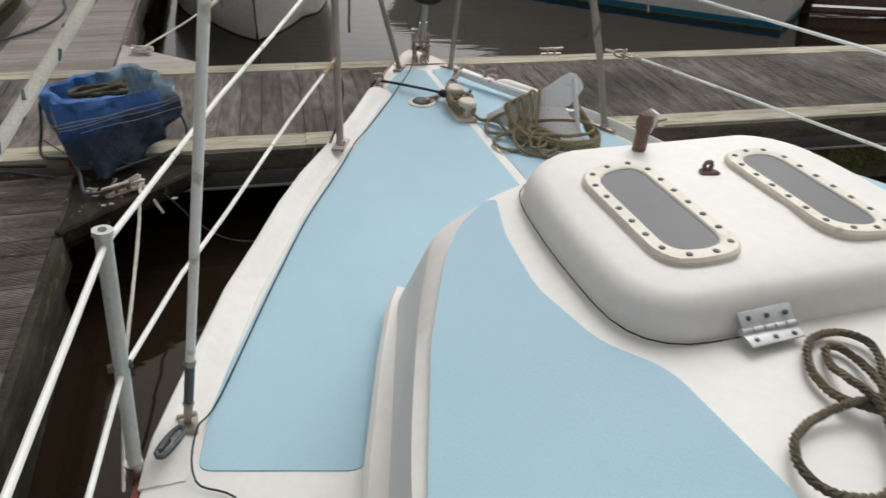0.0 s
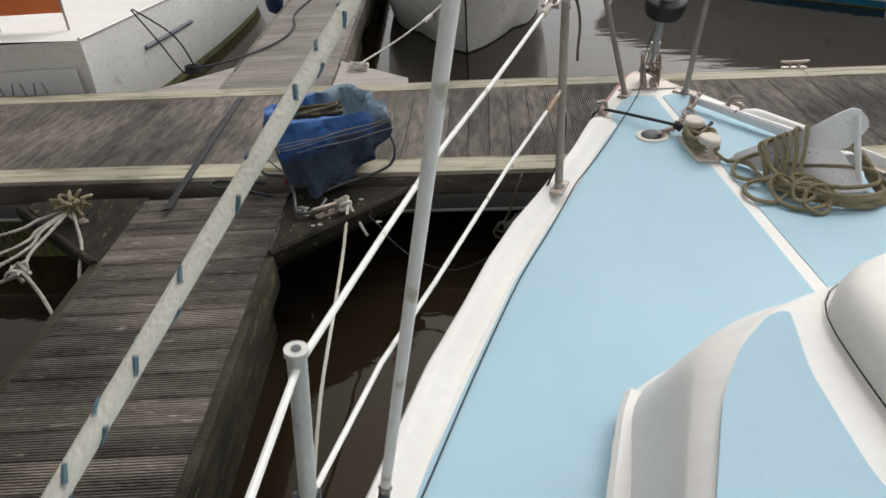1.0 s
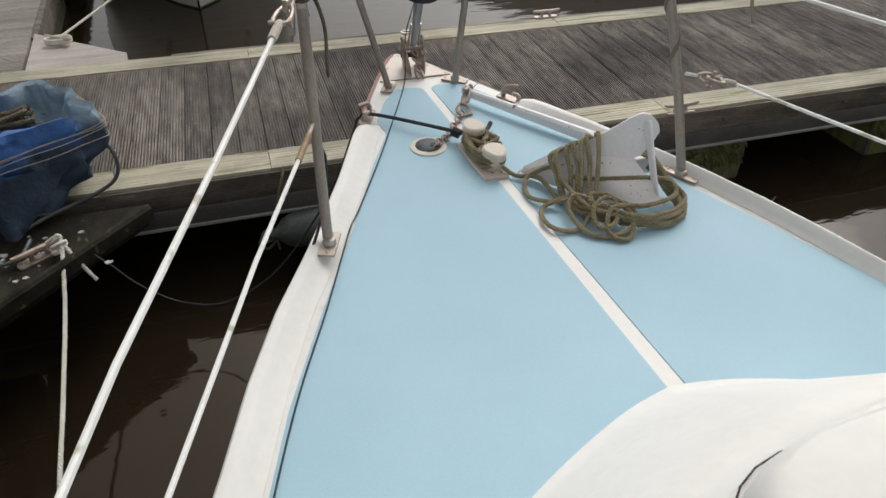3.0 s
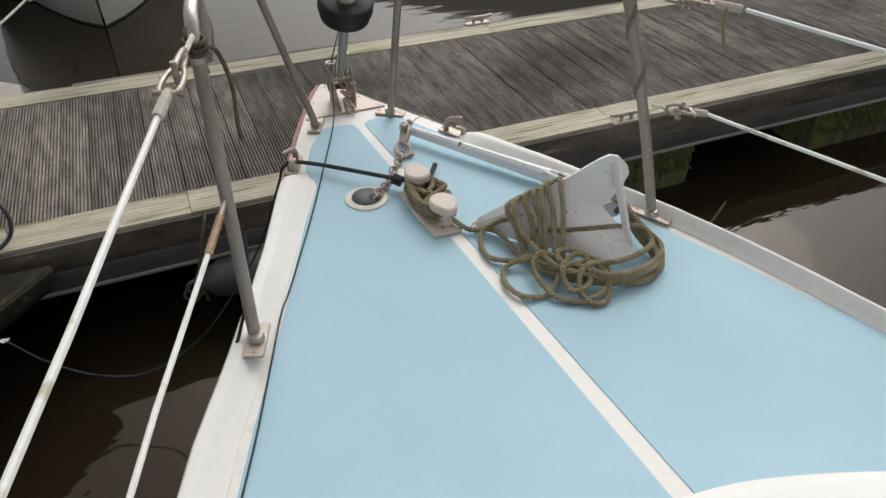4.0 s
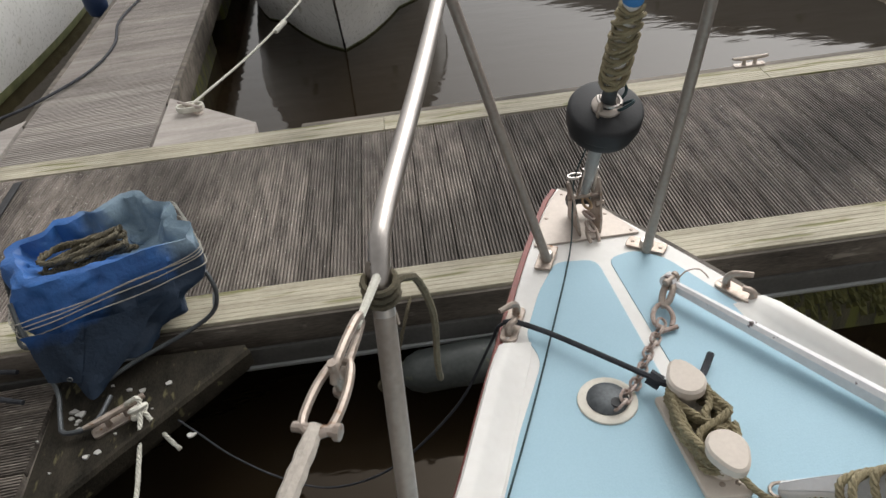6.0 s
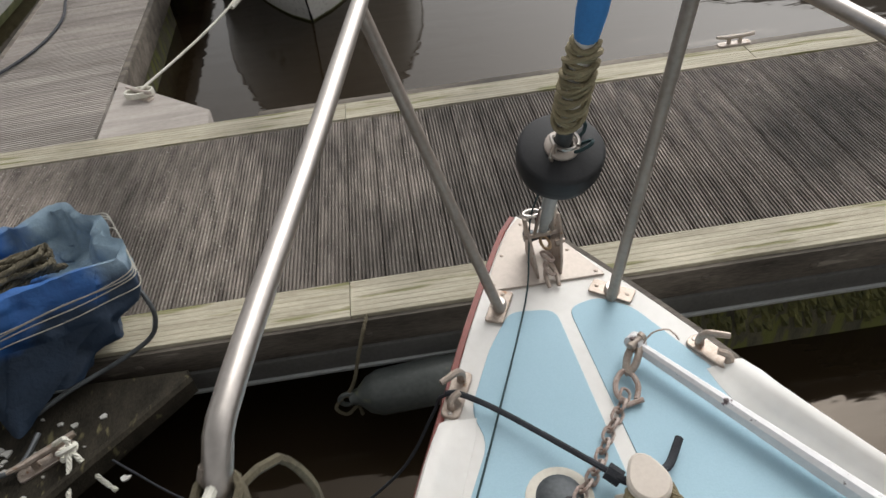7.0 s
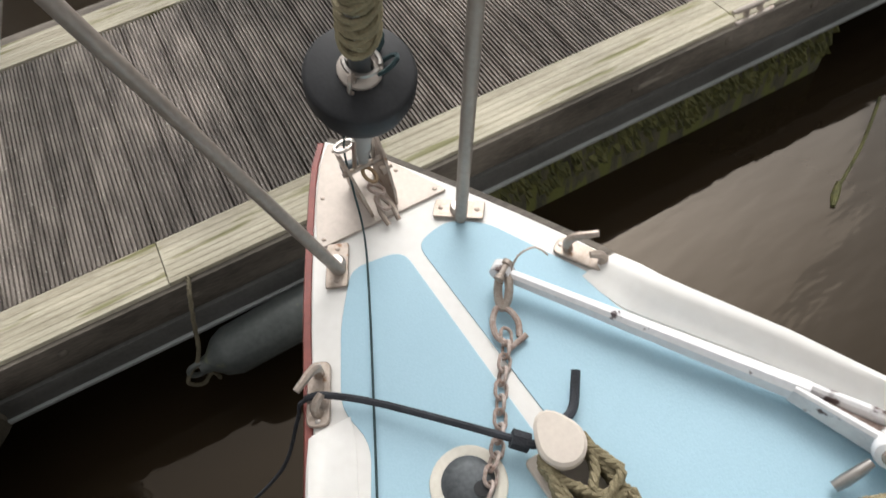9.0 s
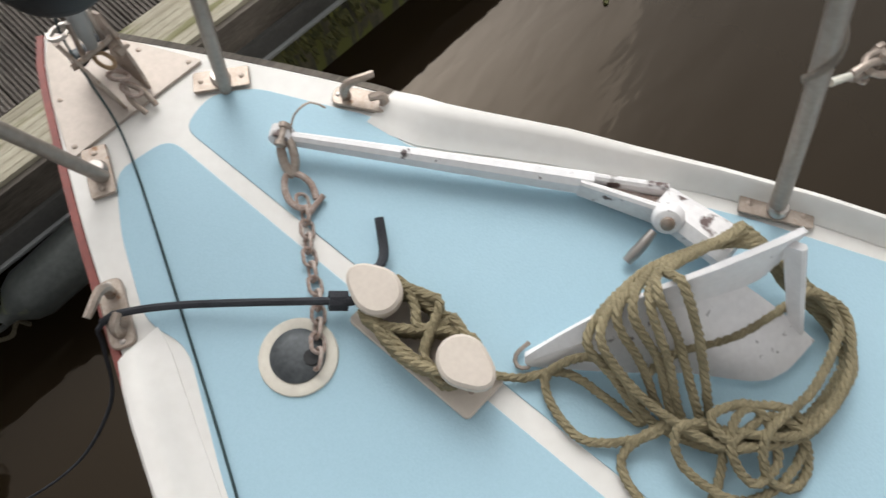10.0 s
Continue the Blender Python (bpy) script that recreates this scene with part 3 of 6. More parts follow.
def hatch_z(x, y):
    return 0.479 + 0.024 * (1 - (x / 0.37) ** 2) - 0.012 * max(0, (y + 2.2) / 0.2) + (0.006 if abs(x + 0.035) < 0.035 else 0)


rings = [hatch_ring(0.402, -2.080, -2.688, 0.17, 0.395), hatch_ring(0.398, -2.084, -2.684, 0.17, 0.440), hatch_ring(0.390, -2.091, -2.676, 0.165, 0.459), hatch_ring(0.376, -2.102, -2.662, 0.16, 0.471)]
rings = [[(x, y, z + k * 0.024 * (1 - (x / 0.40) ** 2)) for x, y, z in ring] for ring, k in zip(rings, (0, 0.35, 0.75, 0.95))]
top = hatch_ring(0.356, -2.118, -2.645, 0.15, 0)
rings.append([(x, y, hatch_z(x, y)) for x, y, _ in top])
for s in (0.75, 0.45, 0.15):
    rings.append([(x * s, -2.35 + (y + 2.35) * s, hatch_z(x * s, -2.35 + (y + 2.35) * s)) for x, y, _ in top])
lid = part("lid", loft(rings, False, True), M_WHITE, None, "white fibreglass lid with rounded edges")
lid.parent, lid.matrix_parent_inverse = hatch, Matrix.Translation((0, 2.34, -0.39))


def join_to(ob, parent, at):
    ob.parent, ob.matrix_parent_inverse = parent, Matrix.Translation(at).inverted()
    return ob


HAT = (0, -2.34, 0.39)
gasket = part("gasket", tube([Vector(p) for p in hatch_ring(0.406, -2.076, -2.692, 0.17, 0.420)], 0.0014, 6, closed=True), M_BLACKROPE, None, "dark rubber gasket line")
join_to(gasket, hatch, HAT)
for side in (-1, 1):
    cx, cy = -0.205 if side < 0 else 0.140, -2.392
    ow = round_poly([(cx - 0.083, cy - 0.19), (cx + 0.083, cy - 0.20), (cx + 0.083, cy + 0.20), (cx - 0.083, cy + 0.18)], 0.07, 6)
    iw = round_poly([(cx - 0.052, cy - 0.155), (cx + 0.052, cy - 0.165), (cx + 0.052, cy + 0.165), (cx - 0.052, cy + 0.145)], 0.05, 6)
    bm = bmesh.new()
    zz = [[bm.verts.new((x, y, hatch_z(x, y) + h)) for x, y in o] for o, h in ((ow, -0.02), (ow, 0.008), ([(cx + (x - cx) * 0.95, cy + (y - cy) * 0.97) for x, y in ow], 0.013), ([(cx + (x - cx) * 1.06, cy + (y - cy) * 1.03) for x, y in iw], 0.013), (iw, 0.010), (iw, -0.02))]
    for a, b in zip(zz, zz[1:]):
        for i in range(len(a)):
            bm.faces.new((a[i - 1], a[i], b[i], b[i - 1]))
    wf = join_to(part("window_frame", bm, M_CREAM, None, "cream plastic window frame"), hatch, HAT)
    bm = bmesh.new()
    add_slab(bm, iw, lambda x, y: hatch_z(x, y) - 0.025, lambda x, y: hatch_z(x, y) + 0.009)
    bmesh.ops.triangulate(bm, faces=[f for f in bm.faces if len(f.verts) > 4])
    join_to(part("pane", bm, M_SMOKED, None, "smoked grey acrylic pane", smooth=False), hatch, HAT)
    mid = [((a[0] + b[0]) / 2, (a[1] + b[1]) / 2) for a, b in zip(ow, iw)]
    ml = [Vector((x, y, 0)) for x, y in mid]
    run, tot = [0.0], 0
    for i in range(len(ml)):
        tot += (ml[(i + 1) % len(ml)] - ml[i]).length
        run.append(tot)
    for s in range(18):
        d = tot * (s + 0.5) / 18
        j = max(q for q in range(len(ml)) if run[q] <= d)
        q = ml[j].lerp(ml[(j + 1) % len(ml)], (d - run[j]) / max(1e-6, run[j + 1] - run[j]))
        bm = bmesh.new()
        screw_head(bm, (q.x, q.y, hatch_z(q.x, q.y) + 0.0135), r=0.0062)
        join_to(part("screw", bm, M_DARKTUBE, None), hatch, HAT)
# hinge on the aft edge
for hx in (-0.165, 0.22):
    bm = bmesh.new()
    add_box(bm, (0.105, 0.004, 0.030), pose(hx, -2.692, 0.456, -48, 0, 3), 0.0015)
    add_box(bm, (0.105, 0.028, 0.004), pose(hx, -2.720, 0.438, 8, 0, 3), 0.0015)
    for i in range(5):
        add_tube(bm, [Vector((hx - 0.053 + i * 0.0215, -2.705, 0.443)), Vector((hx - 0.034 + i * 0.0215, -2.704, 0.443))], 0.0062, 10)
    join_to(part("hinge", bm, M_HINGE, None, "pale galvanised butt hinge"), hatch, HAT)
    for i in (-1, 0, 1):
        for at, along in (((hx + i * 0.036, -2.724, 0.4405), (0, 0, 1)), ((hx + i * 0.036, -2.694, 0.460), (0, -0.67, 0.74))):
            bm = bmesh.new()
            screw_head(bm, at, along, 0.0045)
            join_to(part("hinge_screw", bm, M_DARKTUBE, None), hatch, HAT)
# small eye and wooden toggle
bm = bmesh.new()
add_slab(bm, round_poly([(-0.035, -2.30), (0.015, -2.30), (0.006, -2.27), (-0.022, -2.27)], 0.008), 0.495, 0.510, 0.002)
add_tube(bm, [Vector((-0.010 + 0.009 * math.cos(a), -2.283, 0.519 + 0.010 * math.sin(a))) for a in [i * math.pi / 5 for i in range(10)]], 0.005, 6, closed=True)
join_to(part("eye", bm, M_BROWNWOOD, None, "tarnished brass eye"), hatch, HAT)
bm = lathe([(0.013, -0.04), (0.016, 0.0), (0.015, 0.05), (0.02, 0.075), (0.017, 0.095), (0.006, 0.102)], aim((-0.080, -2.125, 0.480), (0.10, 0.10, 1)), 10)
join_to(part("toggle", bm, M_BROWNWOOD, None, "worn brown wooden toggle"), hatch, HAT)
bm = bmesh.new()
add_box(bm, (0.012, 0.03, 0.05), pose(-0.055, -2.112, 0.556, 8, 12, 10), 0.004)
join_to(part("toggle_cap", bm, M_WHITE, None, "chipped white cap"), hatch, HAT)


# ---- bow fittings ----
def plate_with_screws(name, outline, z, thick, material, parent, screws, label):
    p = part(name, slab(outline, z, z + thick, 0.0012), material, parent, label)
    for sx, sy in screws:
        bm = bmesh.new()
        screw_head(bm, (sx, sy, z + thick), r=0.0055)
        part("screw", bm, M_OLDSTEEL, p)
    return p


fore = thing("stemhead_fitting", "tan metal stemhead plate with upright forestay tangs at the bow", "stemhead fitting")
tri = round_poly([(-0.150, 0.108), (0.150, 0.088), (0.098, 0.218), (0.045, 0.318), (0.0, 0.366), (-0.040, 0.322), (-0.098, 0.222)], 0.008)
plate_with_screws("plate", tri, 0.001, 0.006, M_PLATE, fore, [(-0.126, 0.124), (0.130, 0.104), (0.088, 0.20), (-0.080, 0.225), (0.0, 0.335)], "tan tarnished plate")
for sx in (-0.016, 0.040):
    bm = bmesh.new()
    prof = [(0.115, 0.004), (0.118, 0.04), (0.155, 0.125), (0.178, 0.148), (0.200, 0.14), (0.205, 0.06), (0.225, 0.004)]
    for off in (0, 0.006):
        for y, z in prof:
            bm.verts.new((sx + off + (0.10 * z if sx > 0 else -0.10 * z), y, z))
    bm.verts.ensure_lookup_table()
    v = bm.verts[:]
    n = len(prof)
    bm.faces.new(v[:n][::-1]); bm.faces.new(v[n:])
    for i in range(n):
        j = (i + 1) % n
        bm.faces.new((v[i], v[j], v[n + j], v[n + i]))
    part("tang", bm, M_OLDSTEEL, fore)
part("bow_roller", lathe([(0.012, -0.034), (0.02, -0.03), (0.013, 0), (0.02, 0.03), (0.012, 0.034)], aim((0.014, 0.225, 0.055), (1, 0, 0)), 12), M_DARKTUBE, fore)
part("clevis_pin", tube([(-0.036, 0.165, 0.105), (0.062, 0.165, 0.105)], 0.006, 8), M_OLDSTEEL, fore)
part("shackle", tube(spline([(0.003, 0.075, 0.010), (0.001, 0.105, 0.025), (0.014, 0.128, 0.04), (0.028, 0.105, 0.025), (0.026, 0.075, 0.010)], 0.008), 0.0055, 8), M_OLDSTEEL, fore, "rusty shackle")
for k, (y, z, tilt) in enumerate(((0.150, 0.090, 20), (0.132, 0.062, 70), (0.114, 0.036, 30))):
    m = pose(0.014, y, z, 35, 0, tilt)
    part("chain_link", tube([m @ Vector((0.011 * math.cos(a), 0.018 * math.sin(a), 0)) for a in [i * math.pi / 6 for i in range(12)]], 0.0042, 6, closed=True), M_RUSTCHAIN if k else M_TAN, fore, "rusty link between the tangs")
part("locking_bolt", lathe([(0.006, -0.014), (0.011, -0.012), (0.011, 0.0), (0.006, 0.002), (0.006, 0.014)], aim((0.050, 0.150, 0.085), (1, 0.1, 0)), 6), M_OLDSTEEL, fore)
part("fairlead_ring", tube([Vector((-0.012 + 0.020 * math.cos(a), 0.178 + 0.012 * math.sin(a), 0.166)) for a in [i * math.pi / 7 for i in range(14)]], 0.0045, 6, closed=True), M_STEEL, fore, "bright steel ring")

# forestay with furling drum and rolled sail
STAY_A = Vector((0.016, 0.170, 0.12))
STAY_D = Vector((0.0, -0.40, 1.0)).normalized()


def stay(d):
    return STAY_A + STAY_D * d


furler = thing("headsail_furler", "black furling drum with rolled blue headsail on the forestay", "sail furler", at=tuple(STAY_A))
FP = tuple(STAY_A)
join_to(part("fork", tube([stay(-0.03), stay(0.02), stay(0.05), stay(0.275)], [0.010, 0.012, 0.016, 0.018], 12), M_GALVRAIL, None, "dark steel swivel"), furler, FP)
for sx in (-0.022, 0.022):
    bm = tube([STAY_A + Vector((sx, 0, -0.01)), stay(0.10) + Vector((sx * 0.8, 0, 0))], 0.005, 6)
    join_to(part("toggle_strap", bm, M_STEEL, None), furler, FP)
drum_at = aim(stay(0.232), STAY_D)
join_to(part("drum", lathe([(0.02, 0.020), (0.072, 0.022), (0.081, 0.028), (0.085, 0.042), (0.0835, 0.052), (0.086, 0.055), (0.090, 0.060), (0.090, 0.092), (0.087, 0.097), (0.081, 0.100), (0.03, 0.102)], drum_at, 40), M_BLACKPLASTIC, None, "black plastic drum"), furler, FP)
for a, b in ((-0.6, 1.9), (2.6, 5.2)):
    clip = [drum_at @ Vector((0.028 * math.cos(a + (b - a) * i / 10) + 0.004, 0.028 * math.sin(a + (b - a) * i / 10), 0.118 + 0.010 * (a > 0))) for i in range(11)]
    join_to(part("retaining_clip", tube(clip, 0.0042, 6), M_STEEL, None, "bright bent clip"), furler, FP)
join_to(part("tack_shackle", tube(spline([drum_at @ Vector(q) for q in ((-0.030, -0.030, 0.104), (-0.038, -0.036, 0.125), (-0.030, -0.026, 0.146), (-0.020, -0.016, 0.125), (-0.022, -0.022, 0.104))], 0.006), 0.0036, 6), M_OLDSTEEL, None, "tarnished tack shackle"), furler, FP)
join_to(part("collar", lathe([(0.036, 0.10), (0.036, 0.108), (0.031, 0.112), (0.022, 0.113), (0.02, 0.10)], drum_at, 20), M_PLATE, None, "tan ring"), furler, FP)
join_to(part("foil", tube([stay(0.32), stay(0.46)], 0.017, 12), M_DARKTUBE, None, "dark aluminium foil"), furler, FP)
bm = bmesh.new()
for a0 in (0.4, 2.2):
    ring = [drum_at @ Vector((0.035 + 0.02 * math.cos(a), 0.02 * math.sin(a) * 0.6 + 0.03 * math.cos(a0), 0.115 + 0.016 * math.sin(a + a0))) for a in [i * math.pi / 5 for i in range(10)]]
    add_tube(bm, ring, 0.004, 5, closed=True)
join_to(part("tack_lashing", bm, M_TEALROPE, None, "green cord lashing"), furler, FP)
# rolled sail
pts = [stay(0.635 + i * 0.05) for i in range(64)]
rad = [0.021 + 0.003 * math.sin(i * 1.3) + min(i, 20) * 0.0012 for i in range(64)]
join_to(part("rolled_sail", tube(pts, rad, 14), M_BLUESAIL, None, "bright blue rolled sail strip"), furler, FP)
join_to(part("sail_foot", tube([stay(0.39), stay(0.46), stay(0.645)], [0.016, 0.019, 0.019], 14), M_WHITE, None, "white sail cloth"), furler, FP)
bm = bmesh.new()
random.seed(4)
turns, coil = 17, []
for i in range(turns * 16):
    a = i / 16 * 2 * math.pi
    k = i / (turns * 16)
    d = 0.402 + 0.225 * k + 0.010 * math.sin(k * 37) + 0.010 * math.sin(a + 5 * math.sin(k * 9))
    r = 0.0235 + 0.005 * math.sin(k * 61) * math.sin(k * 3.1)
    coil.append(aim(stay(d), STAY_D) @ Vector((r * math.cos(a), r * math.sin(a), 0)))
coil_thing = thing("sheet_coil", "olive rope wound round the rolled sail", "rope")
part("coil", tube(coil, 0.0050, 6), M_ROPE, coil_thing)
coil = []
for i in range(90):
    a = -i / 16 * 2 * math.pi
    d = 0.43 + 0.17 * (i / 90)
    coil.append(aim(stay(d), STAY_D) @ Vector((0.0295 * math.cos(a), 0.0295 * math.sin(a), 0.03 * math.sin(a + 1 + 0.02 * i))))
part("crossing_coil", tube(coil, 0.0048, 6), M_ROPE, coil_thing)

# ---- pulpit ----
pulpit = thing("pulpit", "stainless steel tube pulpit round the bow", "pulpit")
LEGS = {"pf": [(-0.132, 0.034, 0.005), (-0.335, 0.080, 0.762)], "sf": [(0.133, 0.006, 0.005), (0.160, -0.13, 0.80)]}
for base, tip in LEGS.values():
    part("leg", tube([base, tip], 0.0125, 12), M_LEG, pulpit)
port_rail = spline([(-0.594, -0.926, 0.005), (-0.577, -0.822, 0.30), (-0.560, -0.725, 0.60), (-0.553, -0.690, 0.668), (-0.535, -0.62, 0.690), (-0.445, -0.31, 0.722), (-0.335, 0.08, 0.765), (-0.27, 0.30, 0.79), (-0.14, 0.46, 0.80), (0.0, 0.50, 0.80), (0.14, 0.46, 0.80)], 0.025)
def rail_and_leg(line, low):
    k = next(i for i, p in enumerate(line) if p.z > 0.60)
    # the lower tube takes the leg colour with its painted dark reflections
    part("aft_leg", tube(line[:k + 1], 0.0143, 12), M_LEG, pulpit, "dull steel aft leg, dark reflections in its colour")
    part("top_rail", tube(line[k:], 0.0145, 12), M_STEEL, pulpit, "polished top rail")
    bm = bmesh.new()
    turn = []
    for i, p in enumerate(line):
        if low < p.z < 0.66 and p.y < -0.6:
            for j in range(4):
                q = p.lerp(line[i + 1], j / 4)
                w = (q.z - low) * 42
                turn.append(q + Vector((0.0135 * math.cos(w), 0.0135 * math.sin(w), 0.0)))
    add_tube(bm, turn, 0.0052, 6, squash=1.5)
    solo("wound_strap", bm, M_STRAP, "brown webbing strap wound round the pulpit leg", "strap", "wound straps")


rail_and_leg(port_rail, 0.58)
stbd_rail = spline([(0.560, -0.905, 0.005), (0.52, -0.835, 0.30), (0.465, -0.757, 0.60), (0.455, -0.70, 0.668), (0.445, -0.60, 0.70), (0.40, -0.25, 0.725), (0.32, 0.10, 0.755), (0.25, 0.32, 0.785), (0.14, 0.46, 0.80)], 0.025)
rail_and_leg(stbd_rail, 0.30)
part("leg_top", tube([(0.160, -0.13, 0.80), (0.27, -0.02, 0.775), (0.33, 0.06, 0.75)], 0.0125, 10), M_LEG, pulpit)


def foot_plate(parent, cx, cy, turn, w=0.045, l=0.105, z=0.004):
    m = pose(cx, cy, 0, 0, 0, turn)
    o = [(m @ Vector((a, b, 0))).to_2d()[:] for a, b in round_poly([(-w / 2, -l / 2), (w / 2, -l / 2), (w / 2, l / 2), (-w / 2, l / 2)], 0.006, 3)]
    sc = [(m @ Vector((0, b, 0))).to_2d()[:] for b in (-l * 0.36, l * 0.36)]
    p = plate_with_screws("foot_plate", o, z, 0.006, M_OLDSTEEL, parent, sc, "tarnished steel foot plate")
    bm = lathe([(0.019, 0), (0.018, 0.012), (0.0145, 0.016)], pose(cx, cy, z + 0.004), 14)
    part("weld_collar", bm, M_STEEL, p)


foot_plate(pulpit, -0.131, 0.050, -28)
foot_plate(pulpit, 0.142, 0.026, 50)
foot_plate(pulpit, -0.591, -0.926, -24, z=0.035)
foot_plate(pulpit, 0.556, -0.905, 24, 0.04, 0.125, z=0.006)
# cloth ties and shackle on the aft pulpit legs
bm = bmesh.new()
for k in range(3):
    add_tube(bm, [Vector((-0.5585 + 0.0205 * math.cos(a), -0.716 + 0.0205 * math.sin(a), 0.625 + k * 0.011 + 0.004 * math.sin(a))) for a in [i * math.pi / 6 for i in range(12)]], 0.0048, 6, closed=True)
add_tube(bm, spline([(-0.545, -0.700, 0.625), (-0.515, -0.66, 0.60), (-0.495, -0.65, 0.52), (-0.50, -0.66, 0.43), (-0.498, -0.655, 0.39)], 0.02), 0.0055, 6)
solo("lashing", bm, M_OLDCORD, "frayed brown cord lashing on the pulpit leg", "rope")
bm = tube(spline([(-0.578, -0.785, 0.29), (-0.556, -0.80, 0.235), (-0.575, -0.845, 0.13), (-0.625, -0.91, 0.052), (-0.665, -0.945, -0.02), (-0.675, -0.98, -0.20), (-0.665, -0.97, -0.34)], 0.03), 0.004, 6)
solo("hanging_line", bm, M_BLACKROPE, "thin dark line hanging over the port rail", "rope")


# ---- bow cleats ----
def cleat(cx, cy, turn):
    c = thing("bow_cleat", "worn steel bow fairlead cleat with open horns at the deck edge", "cleat", "bow cleats", at=(cx, cy, 0.003))
    m = Matrix.Identity(4)
    o = round_poly([(-0.021, -0.062), (0.021, -0.062), (0.021, 0.062), (-0.021, 0.062)], 0.016, 4)
    p = part("base", slab(o, 0.0, 0.007, 0.002), M_OLDSTEEL, c)
    for y in (-0.052, 0.052):
        bm = bmesh.new()
        screw_head(bm, (0, y, 0.007), r=0.005)
        part("screw", bm, M_STEEL, c)
    for s in (1, -1):
        bm = bmesh.new()
        line = spline([(0.0, s * 0.036, 0.005), (0.002, s * 0.036, 0.028), (-0.004, s * 0.026, 0.044), (-0.016, s * 0.004, 0.05), (-0.028, -s * 0.012, 0.05)] if s > 0 else
                      [(0.0, s * 0.036, 0.005), (-0.002, s * 0.036, 0.02), (0.002, s * 0.028, 0.03), (0.012, s * 0.014, 0.033)], 0.006)
        add_tube(bm, line, [0.0105 - 0.004 * i / len(line) for i in range(len(line))], 8)
        part("horn", bm, M_OLDSTEEL, c)
    c.rotation_euler = (0, 0, radians(turn))
    return c


cleat(-0.281, -0.178, -27)
ob = cleat(0.279, -0.214, 27)
ob.scale = (-1, 1, 1)

# ---- hawse pipe, bitts, anchor and chain ----
hawse = thing("hawse_pipe", "dark chain pipe cap on a cream ring set in the deck", "hawse pipe", at=(-0.143, -0.455, 0.003))
part("ring", lathe([(0.064, 0.0), (0.063, 0.004), (0.055, 0.007), (0.044, 0.006), (0.044, 0.001)], None, 32), M_CREAM, hawse, "cream plastic ring")
part("cap", lathe([(0.0445, 0.001), (0.044, 0.009), (0.036, 0.015), (0.022, 0.018), (0.004, 0.019)], None, 28), M_DARKTUBE, hawse, "dark domed cap")
part("slot", lathe([(0.014, 0.012), (0.013, 0.0192), (0.002, 0.0195)], pose(0.012, -0.022, 0.0), 12), M_BLACKPLASTIC, hawse, "black chain slot")

bitts = thing("mooring_bitts", "buff mooring bitts with two flat teardrop heads on a long plate", "mooring bitts")
o = round_poly([(-0.050, -0.476), (0.044, -0.482), (0.036, -0.730), (-0.050, -0.724)], 0.01)
part("base_plate", slab(o, 0.003, 0.013, 0.002), M_BITT, bitts, "worn buff base plate")
for sx, sy in ((-0.012, -0.70), (0.018, -0.703)):
    bm = bmesh.new()
    screw_head(bm, (sx, sy, 0.013), r=0.006)
    part("screw", bm, M_OLDSTEEL, bitts)
for cy, tip in ((-0.500, 1), (-0.668, -1)):
    o = []
    for i in range(28):
        a = 2 * math.pi * i / 28
        r = 0.040 * (1 + 0.42 * max(0, math.cos(a)) ** 5)
        o.append((0.004 - 0.012 * tip * math.cos(a) * 0 + r * math.sin(a) * 0.95, cy + tip * r * math.cos(a)))
    if tip > 0:
        o = o[::-1]
    part("post", lathe([(0.026, 0.01), (0.024, 0.066)], pose(0.004, cy, 0), 18), M_BITT, bitts)
    part("head", slab(o, 0.062, 0.084, 0.005), M_BITT, bitts, "flat buff teardrop head")

# rope wound in turns between the two posts
bm = bmesh.new()
line = []
for k in range(9):
    z = 0.022 + 0.0048 * k
    for i in range(24):
        t = 2 * math.pi * i / 24
        e = 0.036 + 0.004 * ((k * 7) % 3)
        yy = -0.584 + 0.100 * math.sin(t)
        xx = 0.004 + (e * math.sin(2 * t) if k % 3 == 1 else e * math.cos(t) * (1.0 + 0.1 * math.cos(2 * t)))
        line.append(Vector((xx, yy, z + 0.004 * math.sin(3 * t + k))))
rope_thing("bitts_rope", [line], 0.0085, 0.04, M_ROPE, "olive laid rope wound between the bitts", "rope")
# black mooring line from the port cleat to the bitts
mooring = thing("mooring_line", "black mooring line from cleat to bitts", "rope")
part("outboard_tail", tube(spline([(-1.44, 0.46, -0.79), (-1.38, 0.43, -0.85), (-1.28, 0.39, -0.97), (-1.12, 0.32, -1.06), (-0.92, 0.20, -1.02), (-0.68, 0.05, -0.78), (-0.45, -0.105, -0.36), (-0.342, -0.165, -0.07), (-0.318, -0.176, 0.006), (-0.296, -0.180, 0.020)], 0.02), 0.0042, 6), M_BLACKROPE, mooring, "dark line sagging to the pontoon cleat")
part("deck_run", tube(spline([(-0.305, -0.180, 0.020), (-0.283, -0.188, 0.026), (-0.20, -0.265, 0.030), (-0.045, -0.448, 0.042)], 0.02), 0.0066, 8), M_BLACKROPE, mooring)
bm = tube(spline([(-0.045, -0.448, 0.042), (-0.02, -0.475, 0.045), (0.015, -0.455, 0.042), (0.045, -0.46, 0.03), (0.07, -0.448, 0.022), (0.095, -0.420, 0.020), (0.112, -0.400, 0.024)], 0.008), 0.0082, 8)
add_tube(bm, [Vector((-0.030, -0.462, 0.034)), Vector((-0.05, -0.442, 0.042))], 0.017, 8)
part("knot", bm, M_BLACKROPE, mooring, "knot with a stiff black end")

